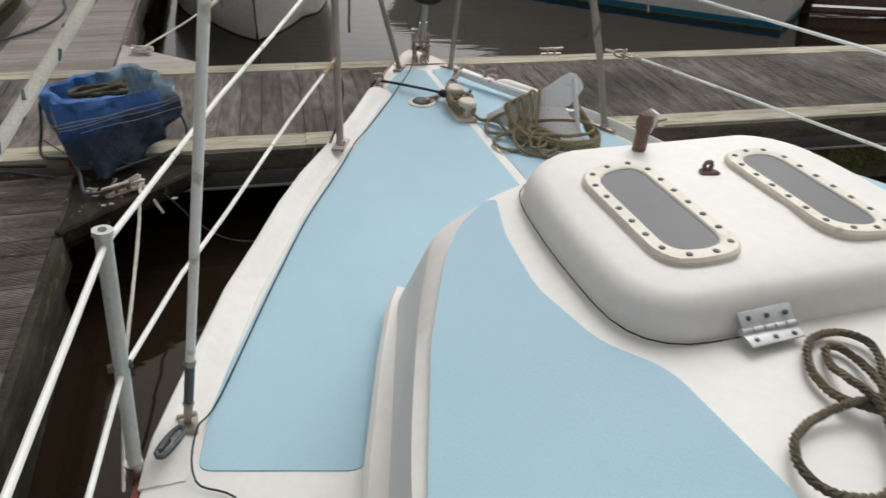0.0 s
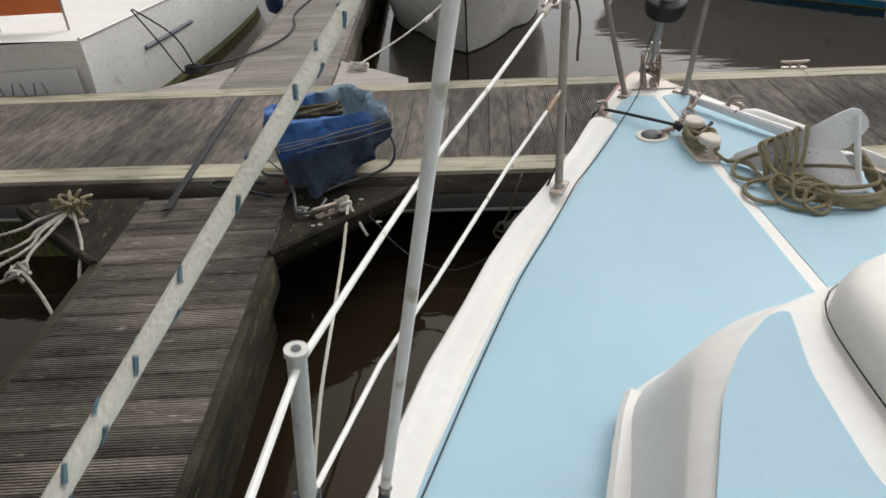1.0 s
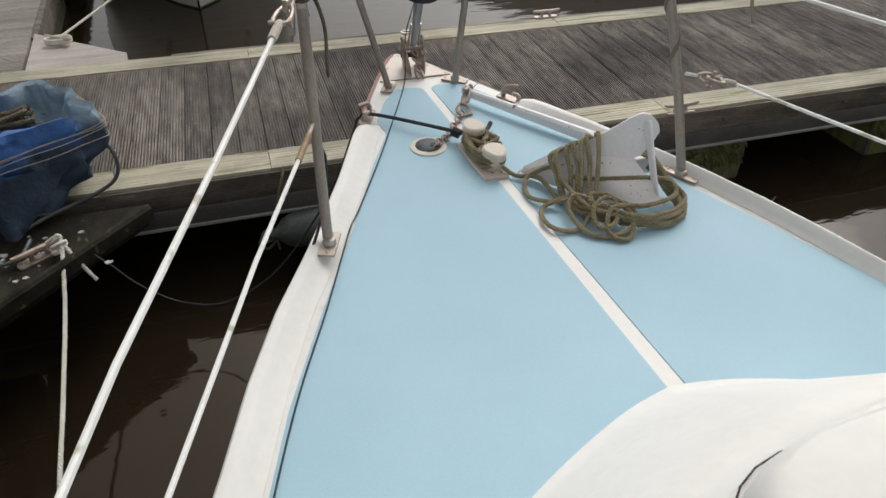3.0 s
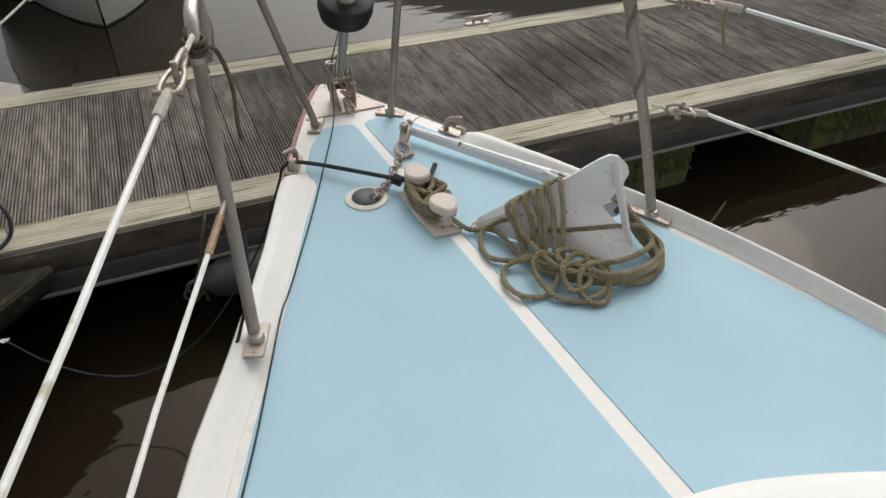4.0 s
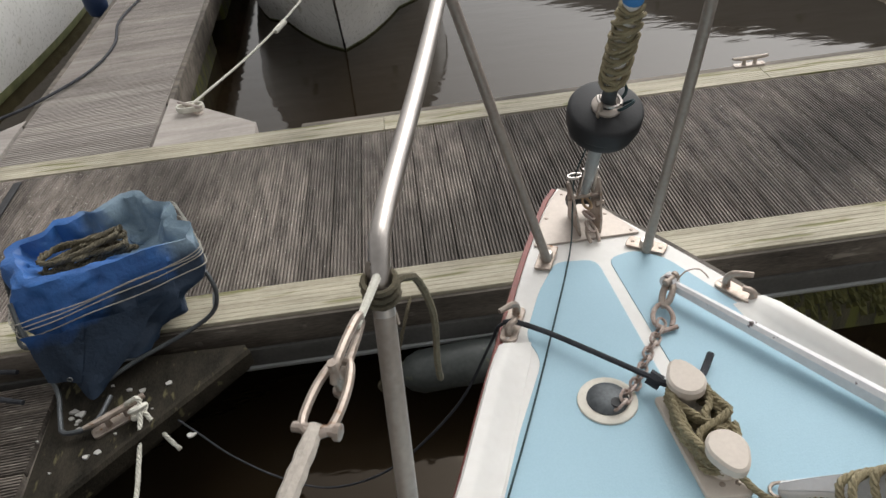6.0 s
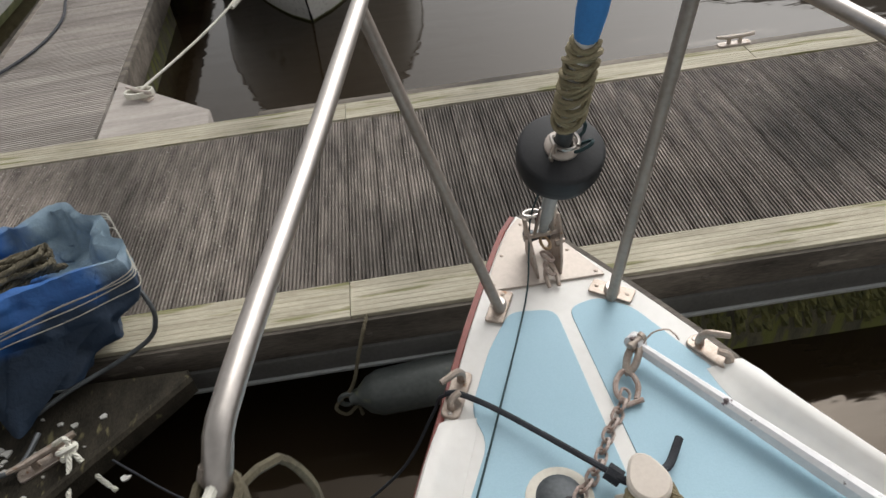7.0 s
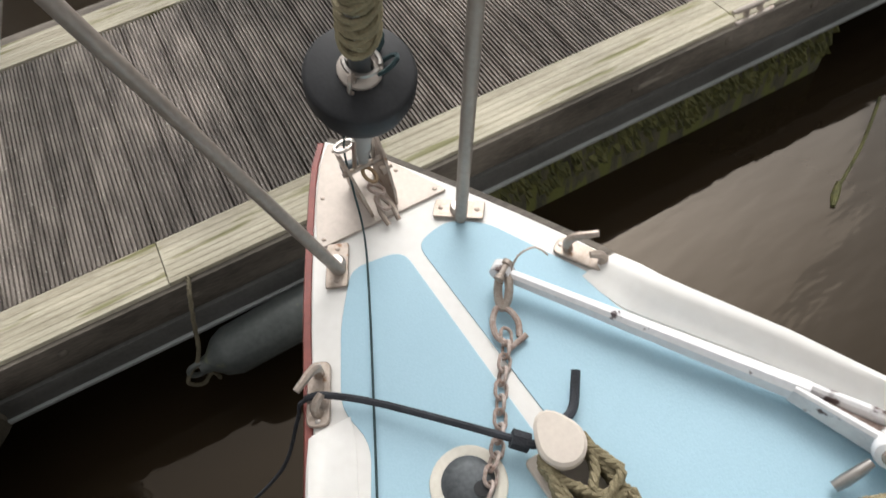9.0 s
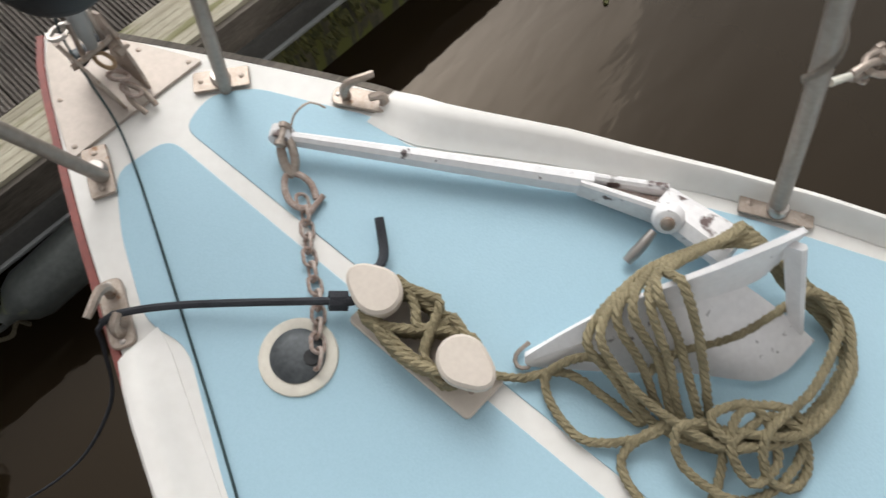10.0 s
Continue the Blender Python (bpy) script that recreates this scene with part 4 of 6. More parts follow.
# chain from hawse pipe over the deck to the anchor shank
chain = thing("anchor_chain", "rusty galvanised anchor chain lying on the deck", "chain")


def link_mesh(length=0.034, width=0.023, r=0.0035):
    pts = []
    for i in range(14):
        a = 2 * math.pi * i / 14
        pts.append(Vector(((length / 2 - width / 2) * (1 if math.cos(a) > 0 else -1) + width / 2 * math.cos(a) - 0, width / 2 * math.sin(a), 0)))
    return finish(add_tube(bmesh.new(), pts, r, 6, closed=True), "link", M_RUSTCHAIN)


link_me = link_mesh()
path = spline([(-0.150, -0.498, 0.016), (-0.125, -0.486, 0.024), (-0.098, -0.458, 0.022), (-0.060, -0.420, 0.012), (-0.010, -0.352, 0.010), (0.035, -0.300, 0.010), (0.068, -0.254, 0.012)], 0.002)
run, last, k = 0.0, path[0], 0
for a, b in zip(path, path[1:]):
    run += (b - a).length
    if run >= 0.0245:
        run = 0.0
        d = (b - a).normalized()
        ln = new("link", link_me)
        ln.matrix_world = Matrix.Translation(b) @ d.to_track_quat("X", "Z").to_matrix().to_4x4() @ pose(0, 0, 0, 35 if k % 2 else -55)
        ln.parent = chain
        k += 1
ring = spline([(0.052, -0.292, 0.012), (0.040, -0.268, 0.014), (0.048, -0.240, 0.018), (0.070, -0.222, 0.024), (0.086, -0.236, 0.022), (0.088, -0.262, 0.016), (0.074, -0.288, 0.012)], 0.005)
part("bow_shackle", tube(ring, 0.0060, 8), M_RUSTCHAIN, chain, "rusty bow shackle")
part("shackle_pin", tube([(0.042, -0.298, 0.012), (0.086, -0.292, 0.012)], 0.0058, 8), M_RUSTCHAIN, chain)
ring = spline([(0.078, -0.226, 0.022), (0.085, -0.204, 0.032), (0.102, -0.184, 0.044), (0.119, -0.180, 0.050), (0.112, -0.200, 0.044), (0.096, -0.220, 0.030)], 0.005, True)
part("swivel", tube(ring, 0.0085, 8, closed=True), M_OLDSTEEL, chain, "tarnished swivel shackle")
part("swivel_pin", lathe([(0.006, -0.022), (0.010, -0.020), (0.010, -0.012), (0.006, -0.010), (0.006, 0.012), (0.010, 0.014), (0.010, 0.022), (0.005, 0.024)], aim((0.112, -0.182, 0.062), (0.85, 0.5, 0.1)), 10), M_OLDSTEEL, chain)

anchor = thing("plough_anchor", "plough anchor with flaking white galvanised finish lying on deck", "anchor")


def bar(a, b, wa, ha, wb, hb, up=(0, 0, 1), chamfer=0.3):
    """A tapered bar with chamfered corners between two points."""
    a, b = Vector(a), Vector(b)
    d = (b - a).normalized()
    u = (Vector(up) - d * Vector(up).dot(d)).normalized()
    v = d.cross(u)
    rings = []
    for s in (0.0, 0.33, 0.66, 1.0):
        p, w, h = a.lerp(b, s), wa + (wb - wa) * s, ha + (hb - ha) * s
        c = chamfer * min(w, h)
        rings.append([p + v * x + u * y for x, y in ((-w / 2 + c, -h / 2), (w / 2 - c, -h / 2), (w / 2, -h / 2 + c), (w / 2, h / 2 - c), (w / 2 - c, h / 2), (-w / 2 + c, h / 2), (-w / 2, h / 2 - c), (-w / 2, -h / 2 + c))])
    return loft(rings, True, True)


part("shank", bar((0.118, -0.176, 0.040), (0.385, -0.640, 0.036), 0.018, 0.030, 0.031, 0.046), M_BLADE, anchor, "long tapered shank")
part("shank_end", lathe([(0.014, -0.016), (0.021, -0.012), (0.021, 0.012), (0.014, 0.016)], aim((0.116, -0.172, 0.046), (0.8, 0.5, 0.0)), 14), M_GALV, anchor)
for off in (-1, 1):
    part("fork_cheek", bar((0.372 + 0.006 * off, -0.622 + 0.004 * off, 0.036), (0.428 + 0.019 * off, -0.752 + 0.008 * off, 0.036), 0.012, 0.044, 0.015, 0.056), M_GALV, anchor, "flaking cheek of the forked hinge end")
part("fork_web", bar((0.395, -0.672, 0.026), (0.432, -0.762, 0.026), 0.02, 0.03, 0.036, 0.03), M_RUSTCHAIN, anchor, "brown web in the hollow between the cheeks")
part("hinge_boss", lathe([(0.010, -0.052), (0.021, -0.048), (0.026, -0.040), (0.026, -0.026), (0.017, -0.024), (0.017, 0.03), (0.024, 0.032), (0.012, 0.045)], aim((0.425, -0.765, 0.040), (0.75, 0.25, -0.55)), 18), M_BLADE, anchor, "round hinge boss")
part("hinge_pin", lathe([(0.004, -0.062), (0.011, -0.058), (0.012, -0.050), (0.010, -0.04)], aim((0.425, -0.765, 0.040), (0.75, 0.25, -0.55)), 12), M_OLDSTEEL, anchor, "dull steel hinge pin")
part("lanyard_pin", tube([(0.372, -0.768, 0.046), (0.350, -0.767, 0.036), (0.330, -0.765, 0.024), (0.314, -0.763, 0.016)], [0.007, 0.009, 0.010, 0.008], 10), M_STEEL, anchor, "bright steel pin")
part("horn", bar((0.428, -0.748, 0.036), (0.418, -0.885, 0.055), 0.060, 0.052, 0.075, 0.05), M_GALV, anchor, "knuckle of the plough")
# two plough blades meet in a ridge: one lies flat, one stands up with a rounded horn
def blade(ridge, edge, bulge, thick=0.0045):
    rings = []
    a, c = spline(ridge, 0.012), spline(edge, 0.012)
    for i in range(25):
        r, e = a[round(i / 24 * (len(a) - 1))], c[round(i / 24 * (len(c) - 1))]
        row = [r.lerp(e, s) + Vector(bulge) * (4 * s * (1 - s)) * (r - e).length for s in (0, 0.2, 0.4, 0.6, 0.8, 1.0)]
        n = (e - r).cross(a[min(len(a) - 1, round(i / 24 * (len(a) - 1)) + 1)] - a[max(0, round(i / 24 * (len(a) - 1)) - 1)])
        n = n.normalized() * thick if n.length > 1e-7 else Vector((0, 0, thick))
        rings.append([p + n for p in row] + [p - n for p in row[::-1]])
    return loft(rings, True, True)


RIDGE = [(0.075, -0.735, 0.020), (0.150, -0.790, 0.068), (0.220, -0.838, 0.100), (0.285, -0.880, 0.112), (0.347, -0.919, 0.114)]
part("blade", blade(RIDGE, [(0.078, -0.742, 0.008), (0.155, -0.850, 0.010), (0.222, -0.935, 0.014), (0.290, -1.036, 0.020), (0.385, -1.057, 0.026)], (0.0, 0.0, 0.03)), M_BLADE, anchor, "flat plough blade with worn paint")
part("blade", blade(RIDGE[:-1] + [(0.352, -0.922, 0.120), (0.378, -0.930, 0.150), (0.405, -0.932, 0.185)],
                    [(0.080, -0.730, 0.034), (0.165, -0.772, 0.092), (0.236, -0.818, 0.140), (0.290, -0.862, 0.196), (0.335, -0.898, 0.246), (0.366, -0.917, 0.262), (0.398, -0.927, 0.236), (0.414, -0.931, 0.200)], (0.004, 0.006, 0.0)), M_BLADE, anchor, "curved plough blade standing up")
part("brace", bar((0.372, -1.035, 0.024), (0.366, -0.927, 0.240), 0.010, 0.022, 0.012, 0.030), M_BLADE, anchor, "thin upright brace")
part("tip_shackle", tube(spline([(0.095, -0.740, 0.012), (0.072, -0.744, 0.01), (0.064, -0.730, 0.01), (0.076, -0.718, 0.012), (0.105, -0.722, 0.014)], 0.006), 0.0036, 6), M_OLDSTEEL, anchor, "bright shackle at the tip")

# the anchor warp: turns round the plough, then a loose heap
random.seed(11)


def near(x, y, z, j=0.012):
    return (x + random.uniform(-j, j), y + random.uniform(-j, j), z)


warp = [(0.02, -0.700, 0.03), (0.05, -0.745, 0.016), (0.10, -0.800, 0.03)]
for k in range(7):
    zz = 0.014 + 0.0085 * ((k * 3) % 5)
    warp += [near(0.112 + 0.011 * k, -0.925 - 0.014 * k, 0.016 + 0.004 * (k % 3), 0.005), near(0.120 + 0.018 * k, -0.855 - 0.009 * k, 0.062 + 0.010 * k, 0.009), near(0.140 + 0.019 * k, -0.790 - 0.009 * k, 0.100 + 0.013 * k, 0.006),
             near(0.255 + 0.006 * k, -0.790 - 0.005 * k, 0.100 + 0.006 * k, 0.004), near(0.350 + 0.008 * k, -0.832 - 0.005 * k, 0.092 + 0.006 * k, 0.004), near(0.425 + 0.003 * k, -0.900 + 0.004 * k, 0.094, 0.004),
             near(0.438, -0.990, 0.020 + zz, 0.010), near(0.428, -1.080, zz), near(0.355, -1.128, zz), near(0.245, -1.105, zz + 0.006), near(0.165, -1.030, zz + 0.01)]
warp += [(0.13, -0.93, 0.06), (0.135, -0.82, 0.07), (0.085, -0.775, 0.03), (0.052, -0.80, 0.016), (0.038, -0.875, 0.014), (0.095, -0.94, 0.03), (0.135, -0.955, 0.05), (0.09, -0.935, 0.03), (0.045, -0.935, 0.014), (0.020, -0.995, 0.014), (0.040, -1.05, 0.014),
         (0.10, -1.062, 0.014), (0.165, -1.015, 0.05), (0.13, -0.965, 0.06), (0.095, -1.00, 0.035), (0.105, -1.085, 0.016), (0.155, -1.125, 0.014), (0.225, -1.125, 0.03), (0.255, -1.08, 0.055), (0.205, -1.02, 0.07), (0.15, -1.04, 0.055), (0.14, -1.095, 0.03), (0.19, -1.10, 0.04), (0.22, -1.03, 0.07), (0.17, -0.99, 0.07), (0.16, -1.03, 0.06), (0.225, -1.055, 0.06), (0.238, -1.105, 0.05), (0.215, -1.147, 0.014), (0.175, -1.145, 0.014), (0.160, -1.105, 0.03), (0.20, -1.065, 0.065), (0.30, -1.085, 0.062), (0.405, -1.068, 0.064), (0.425, -1.01, 0.075), (0.365, -0.985, 0.082),
         (0.29, -0.955, 0.078), (0.22, -0.905, 0.062), (0.155, -0.885, 0.075)]
rope_thing("anchor_warp", [warp], 0.0078, 0.038, M_ROPE, "olive laid anchor rope heaped round the anchor", "rope")
# thin seizing wire on the shackle
solo("seizing_wire", tube(spline([(0.12, -0.19, 0.05), (0.15, -0.175, 0.07), (0.185, -0.18, 0.075), (0.20, -0.20, 0.06)], 0.01), 0.002, 5), M_OLDSTEEL, "thin bent seizing wire on the anchor shackle", "wire")

# furling line along the port deck edge
bm = tube(spline([(0.012, 0.125, 0.31), (-0.012, 0.178, 0.166), (-0.03, 0.14, 0.09), (-0.067, 0.045, 0.010), (-0.218, -0.271, 0.008), (-0.335, -0.505, 0.008), (-0.473, -0.765, 0.009), (-0.518, -0.845, 0.010), (-0.648, -1.135, 0.008), (-0.784, -1.425, 0.008), (-0.925, -1.79, 0.008), (-1.068, -2.19, 0.012), (-1.11, -2.30, 0.040), (-1.115, -2.41, 0.012), (-1.02, -2.52, 0.006), (-1.0, -3.0, 0.006), (-1.05, -4.6, 0.006)], 0.02), 0.0023, 6)
solo("furling_line", bm, M_TEALROPE, "thin dark furling line along the deck edge", "rope")

# ---- guard rails ----
stan = thing("stanchion", "grey aluminium guard-rail stanchion with open top", "stanchion", "guard-rail stanchions", at=(-1.232, -2.348, 0.0))
bm = tube([(0, 0, -0.02), (0.054, 0.010, 0.545)], 0.0135, 16)
add_tube(bm, [Vector((0.0535, 0.010, 0.540)), Vector((0.0545, 0.010, 0.549))], 0.0165, 16)
part("post", bm, M_ALU, stan)
part("socket", tube([(0, 0, -0.02), (0.003, 0.0005, 0.03)], 0.0175, 14), M_STEEL, stan, "steel socket")
part("top_hole", tube([(0.0545, 0.010, 0.5495), (0.0546, 0.010, 0.5505)], 0.007, 10), M_DARKTUBE, stan, "dark hole in the cap")
part("grommet", tube([(0.026 - 0.02, 0.002, 0.271), (0.026 + 0.02, 0.008, 0.271)], 0.008, 8), M_DARKTUBE, stan, "dark wire grommet")
copy_thing(stan, pose(-1.36, -3.95, 0.0))
copy_thing(stan, Matrix.Translation((1.10, -2.36, 0.0)) @ pose(0, 0, 0, 0, 0, 180))


def guard_line(pts, label, r=0.0055):
    return solo("guard_wire", tube([Vector(p) for p in pts], r, 8), M_LIFELINE, label, "guard wire", "guard wires")


guard_line([(-1.305, -3.94, 0.535), (-1.179, -2.338, 0.522), (-1.09, -2.02, 0.52), (-0.993, -1.74, 0.54), (-0.84, -1.39, 0.582), (-0.665, -0.975, 0.634)], "white plastic-coated upper guard wire")
guard_line([(-1.33, -3.945, 0.27), (-1.206, -2.342, 0.255), (-1.12, -2.0, 0.225), (-1.01, -1.74, 0.235), (-0.80, -1.27, 0.288), (-0.645, -0.955, 0.327)], "white plastic-coated lower guard wire")
guard_line([(1.01, -2.36, 0.575), (0.884, -1.84, 0.581), (0.69, -0.93, 0.583)], "white plastic-coated upper guard wire")
guard_line([(1.10, -2.36, 0.287), (0.977, -1.88, 0.291), (0.68, -0.90, 0.297)], "white plastic-coated lower guard wire")


SWAGE = [0.0095, 0.0105, 0.0098, 0.0108, 0.0092, 0.0104, 0.0096, 0.0088, 0.0082]


def rigging_screw(a, b):
    """Swage, fork shackles and lashing between a wire's end and its anchor."""
    a, b = Vector(a), Vector(b)
    t = thing("rigging_screw", "worn steel rigging screw with shackles on a guard wire", "rigging screw")
    d = (b - a).normalized()
    s = d.cross(Vector((0, 0, 1))).normalized()
    n = len(SWAGE) - 1
    part("taped_swage", tube([a.lerp(b, 0.0 + 0.27 * k / n) for k in range(n + 1)], SWAGE, 9), M_TAPE, t, "swage bound in buff tape")
    for k, (f0, f1, w, r) in enumerate(((0.26, 0.54, 0.0175, 0.0052), (0.47, 0.74, 0.013, 0.0055))):
        u = s if k == 0 else d.cross(s)
        p, q = a.lerp(b, f0), a.lerp(b, f1)
        ring = spline([p + u * w * 0.8, p.lerp(q, 0.55) + u * w, q + u * w * 0.45, q - u * w * 0.45, p.lerp(q, 0.55) - u * w, p - u * w * 0.8], 0.008, True)
        part("shackle", tube(ring, r, 8, closed=True), M_OLDSTEEL, t)
        part("pin", tube([p + u * 0.024, p - u * 0.024], 0.0055, 8), M_OLDSTEEL, t)
        part("pin_head", lathe([(0.005, -0.004), (0.009, -0.003), (0.009, 0.003), (0.005, 0.004)], aim(p + u * 0.024, u), 8), M_OLDSTEEL, t)
    part("strop", tube([a.lerp(b, 0.70), a.lerp(b, 0.85), b], [0.0045, 0.0055, 0.006], 8), M_WHITEROPE, t)
    return t


rigging_screw((-0.672, -0.99, 0.632), (-0.556, -0.705, 0.655))
rigging_screw((0.685, -0.92, 0.583), (0.475, -0.748, 0.618))
rigging_screw((0.68, -0.90, 0.297), (0.540, -0.838, 0.325))
bm = tube([(-0.648, -0.962, 0.326), (-0.600, -0.855, 0.332)], 0.0085, 8)
solo("wire_terminal", bm, M_TAN, "rusty brown terminal on the lower guard wire", "terminal")
bm = tube([(-0.600, -0.855, 0.332), (-0.572, -0.80, 0.345)], 0.006, 8)
solo("wire_lashing", bm, M_OLDSTEEL, "steel link tying the guard wire to the pulpit", "lashing")
bm = tube(spline([(0.655, -0.903, 0.586), (0.655, -0.90, 0.55), (0.66, -0.92, 0.49)], 0.02), 0.005, 6)
solo("cord_tail", bm, M_ROPE, "short frayed cord tail on the guard wire", "rope")

# ---- shroud ----
shroud = thing("shroud", "shroud in a grey-white plastic sleeve with rigging screw at the chainplate", "shroud")
SB, SD = Vector((-1.130, -2.257, 0.030)), Vector((0.1816, -0.1143, 1.0)).normalized()
part("sleeve", tube([SB + SD * 0.16, SB + SD * 3.2], 0.0088, 12), M_LIFELINE, shroud, "grey-white plastic sleeve")
part("barrel", tube([SB + SD * 0.035, SB + SD * 0.05, SB + SD * 0.175, SB + SD * 0.19], [0.006, 0.0098, 0.0098, 0.007], 10), M_DARKTUBE, shroud, "dark dull rigging screw barrel")
for q in (0.052, 0.172):
    part("lock_nut", lathe([(0.011, -0.006), (0.012, 0.0), (0.011, 0.006)], aim(SB + SD * q, SD), 6), M_OLDSTEEL, shroud)
part("clevis_pin", tube([SB + Vector((-0.02, 0, 0.012)), SB + Vector((0.02, 0, 0.012))], 0.005, 8), M_OLDSTEEL, shroud)
part("toggle", tube([SB + SD * -0.005, SB + SD * 0.06], 0.009, 8), M_OLDSTEEL, shroud)
part("chainplate", slab(round_poly([(-1.150, -2.285), (-1.112, -2.285), (-1.112, -2.225), (-1.150, -2.225)], 0.01), 0.003, 0.024, 0.002), M_OLDSTEEL, shroud, "steel chainplate")
bm = tube(spline([(-1.145, -2.285, 0.040), (-1.168, -2.315, 0.045), (-1.185, -2.350, 0.045), (-1.172, -2.362, 0.045), (-1.150, -2.335, 0.045), (-1.135, -2.300, 0.040)], 0.008, True), 0.0055, 8, closed=True)
add_tube(bm, [Vector((-1.165, -2.318, 0.045)), Vector((-1.180, -2.345, 0.045))], [0.009, 0.007], 8)
solo("deck_shackle", bm, M_DARKTUBE, "dull snap shackle lying by the chainplate", "shackle")

# ---- headsail sheet: white with blue flecks ----
sheet = thing("headsail_sheet", "thick white braided sheet with blue flecks, running aft from the headsail", "rope")
sheet_line = spline([(-1.43, -4.4, 0.05), (-1.49, -3.7, 0.27), (-1.375, -3.09, 0.592), (-1.221, -2.816, 0.779), (-1.083, -2.570, 0.947), (-0.62, -1.75, 1.506), (0.013, -0.62, 2.277)], 0.02)
part("braid", tube(sheet_line, 0.0066, 10), M_WHITEROPE, sheet)
fr = frames_along(sheet_line)
for i, p in enumerate(sheet_line[1:-1], 1):
    if p.y > -3.6 and p.z < 1.6:
        d, u, v = fr[i]
        pts = [p + d * (0.005 * q) + (u * math.sin(0.5 * q + i * 2.4) + v * math.cos(0.5 * q + i * 2.4)) * 0.0062 for q in range(3)]
        part("fleck", tube(pts, 0.0020, 5), M_FLECK, sheet, "blue fleck")

# coiled rope on the coachroof aft of the hatch
bm = bmesh.new()
zc = 0.437
hose = [(0.02, -3.02, zc), (-0.05, -2.93, zc), (-0.072, -2.86, zc), (-0.036, -2.805, zc), (-0.024, -2.768, zc), (-0.044, -2.742, zc), (-0.072, -2.734, zc), (-0.112, -2.742, zc), (-0.142, -2.770, zc), (-0.166, -2.81, zc), (-0.166, -2.86, zc), (-0.13, -2.915, zc + 0.012), (-0.06, -2.96, zc + 0.01), (0.0, -2.93, zc), (-0.02, -2.88, zc + 0.012),
        (-0.085, -2.89, zc + 0.014), (-0.168, -2.884, zc + 0.012), (-0.228, -2.887, zc), (-0.279, -2.908, zc), (-0.306, -2.94, zc), (-0.311, -2.975, zc), (-0.29, -3.005, zc), (-0.23, -3.015, zc), (-0.17, -2.96, zc + 0.012), (-0.143, -2.90, zc + 0.022), (-0.136, -2.84, zc + 0.012), (-0.126, -2.80, zc), (-0.106, -2.768, zc), (-0.085, -2.765, zc), (-0.075, -2.80, zc), (-0.10, -2.87, zc + 0.012), (-0.16, -2.96, zc + 0.02), (-0.2, -3.1, zc)]
add_laid_rope(bm, spline(hose, 0.008), 0.0075, 0.035)
solo("rope_coil", bm, M_OLDCORD, "loose dark olive rope coil on the coachroof", "rope")

# ---- pontoons ----
PT = pose(0, 0, 0, 0, 0, -3.7)
PZ = -0.74
BOARD = 0.1475


def P(u, v, z=0.0):
    return PT @ Vector((u, v, z))


def grooved(length, width, thick, grooves, depth, axis="y"):
    """A board with grooves along its length, its top at z = 0."""
    prof = [(-width / 2, -thick), (-width / 2, -0.004), (-width / 2 + 0.003, 0)]
    pitch = (width - 0.008) / grooves
    for g in range(grooves):
        x = -width / 2 + 0.004 + g * pitch
        prof += [(x + pitch * 0.26, 0), (x + pitch * 0.32, -depth), (x + pitch * 0.68, -depth), (x + pitch * 0.74, 0)]
    prof += [(width / 2 - 0.003, 0), (width / 2, -0.004), (width / 2, -thick)]
    rings = [[(x, s * length / 2, z) if axis == "y" else (s * length / 2, -x, z) for x, z in prof] for s in (-1, 1)]
    return loft(rings, True, True)


walkway = thing("pontoon_walkway", "weathered grooved timber walkway with pale timber edges", "pontoon", kind="structure")


def box_on(name, u0, u1, v0, v1, z0, z1, material, parent, m=PT, bevel=0.003, label=""):
    bm = bmesh.new()
    add_box(bm, (u1 - u0, v1 - v0, z1 - z0), m @ Matrix.Translation(((u0 + u1) / 2, (v0 + v1) / 2, (z0 + z1) / 2)), bevel)
    return part(name, bm, material, parent, label)


box_on("bearer", -13, 15, 0.86, 2.56, PZ - 0.23, PZ - 0.035, M_FASCIA, walkway, label="dark timber frame")
for v0, v1 in ((0.805, 0.855), (2.565, 2.615)):
    box_on("fascia_board", -13, 15, v0, v1, PZ - 0.15, PZ - 0.012, M_FASCIA, walkway, label="grey wet timber fascia")
box_on("rubbing_board", -1.15, 15, 2.620, 2.700, PZ - 0.16, PZ - 0.028, M_FASCIA, walkway, label="grey-brown timber rubbing board")
box_on("rubbing_board", -13, -3.2, 2.620, 2.700, PZ - 0.16, PZ - 0.028, M_FASCIA, walkway, label="grey-brown timber rubbing board")
for v0, v1 in ((0.790, 0.850), (2.57, 2.63)):
    box_on("channel_lip", -13, 15, v0 - 0.012, v1 + 0.012, PZ - 0.262, PZ - 0.245, M_GALVRAIL, walkway, label="pale galvanised lip")
    box_on("edge_channel", -13, 15, v0, v1, PZ - 0.245, PZ - 0.15, M_CHANNEL, walkway, label="galvanised steel edge channel")
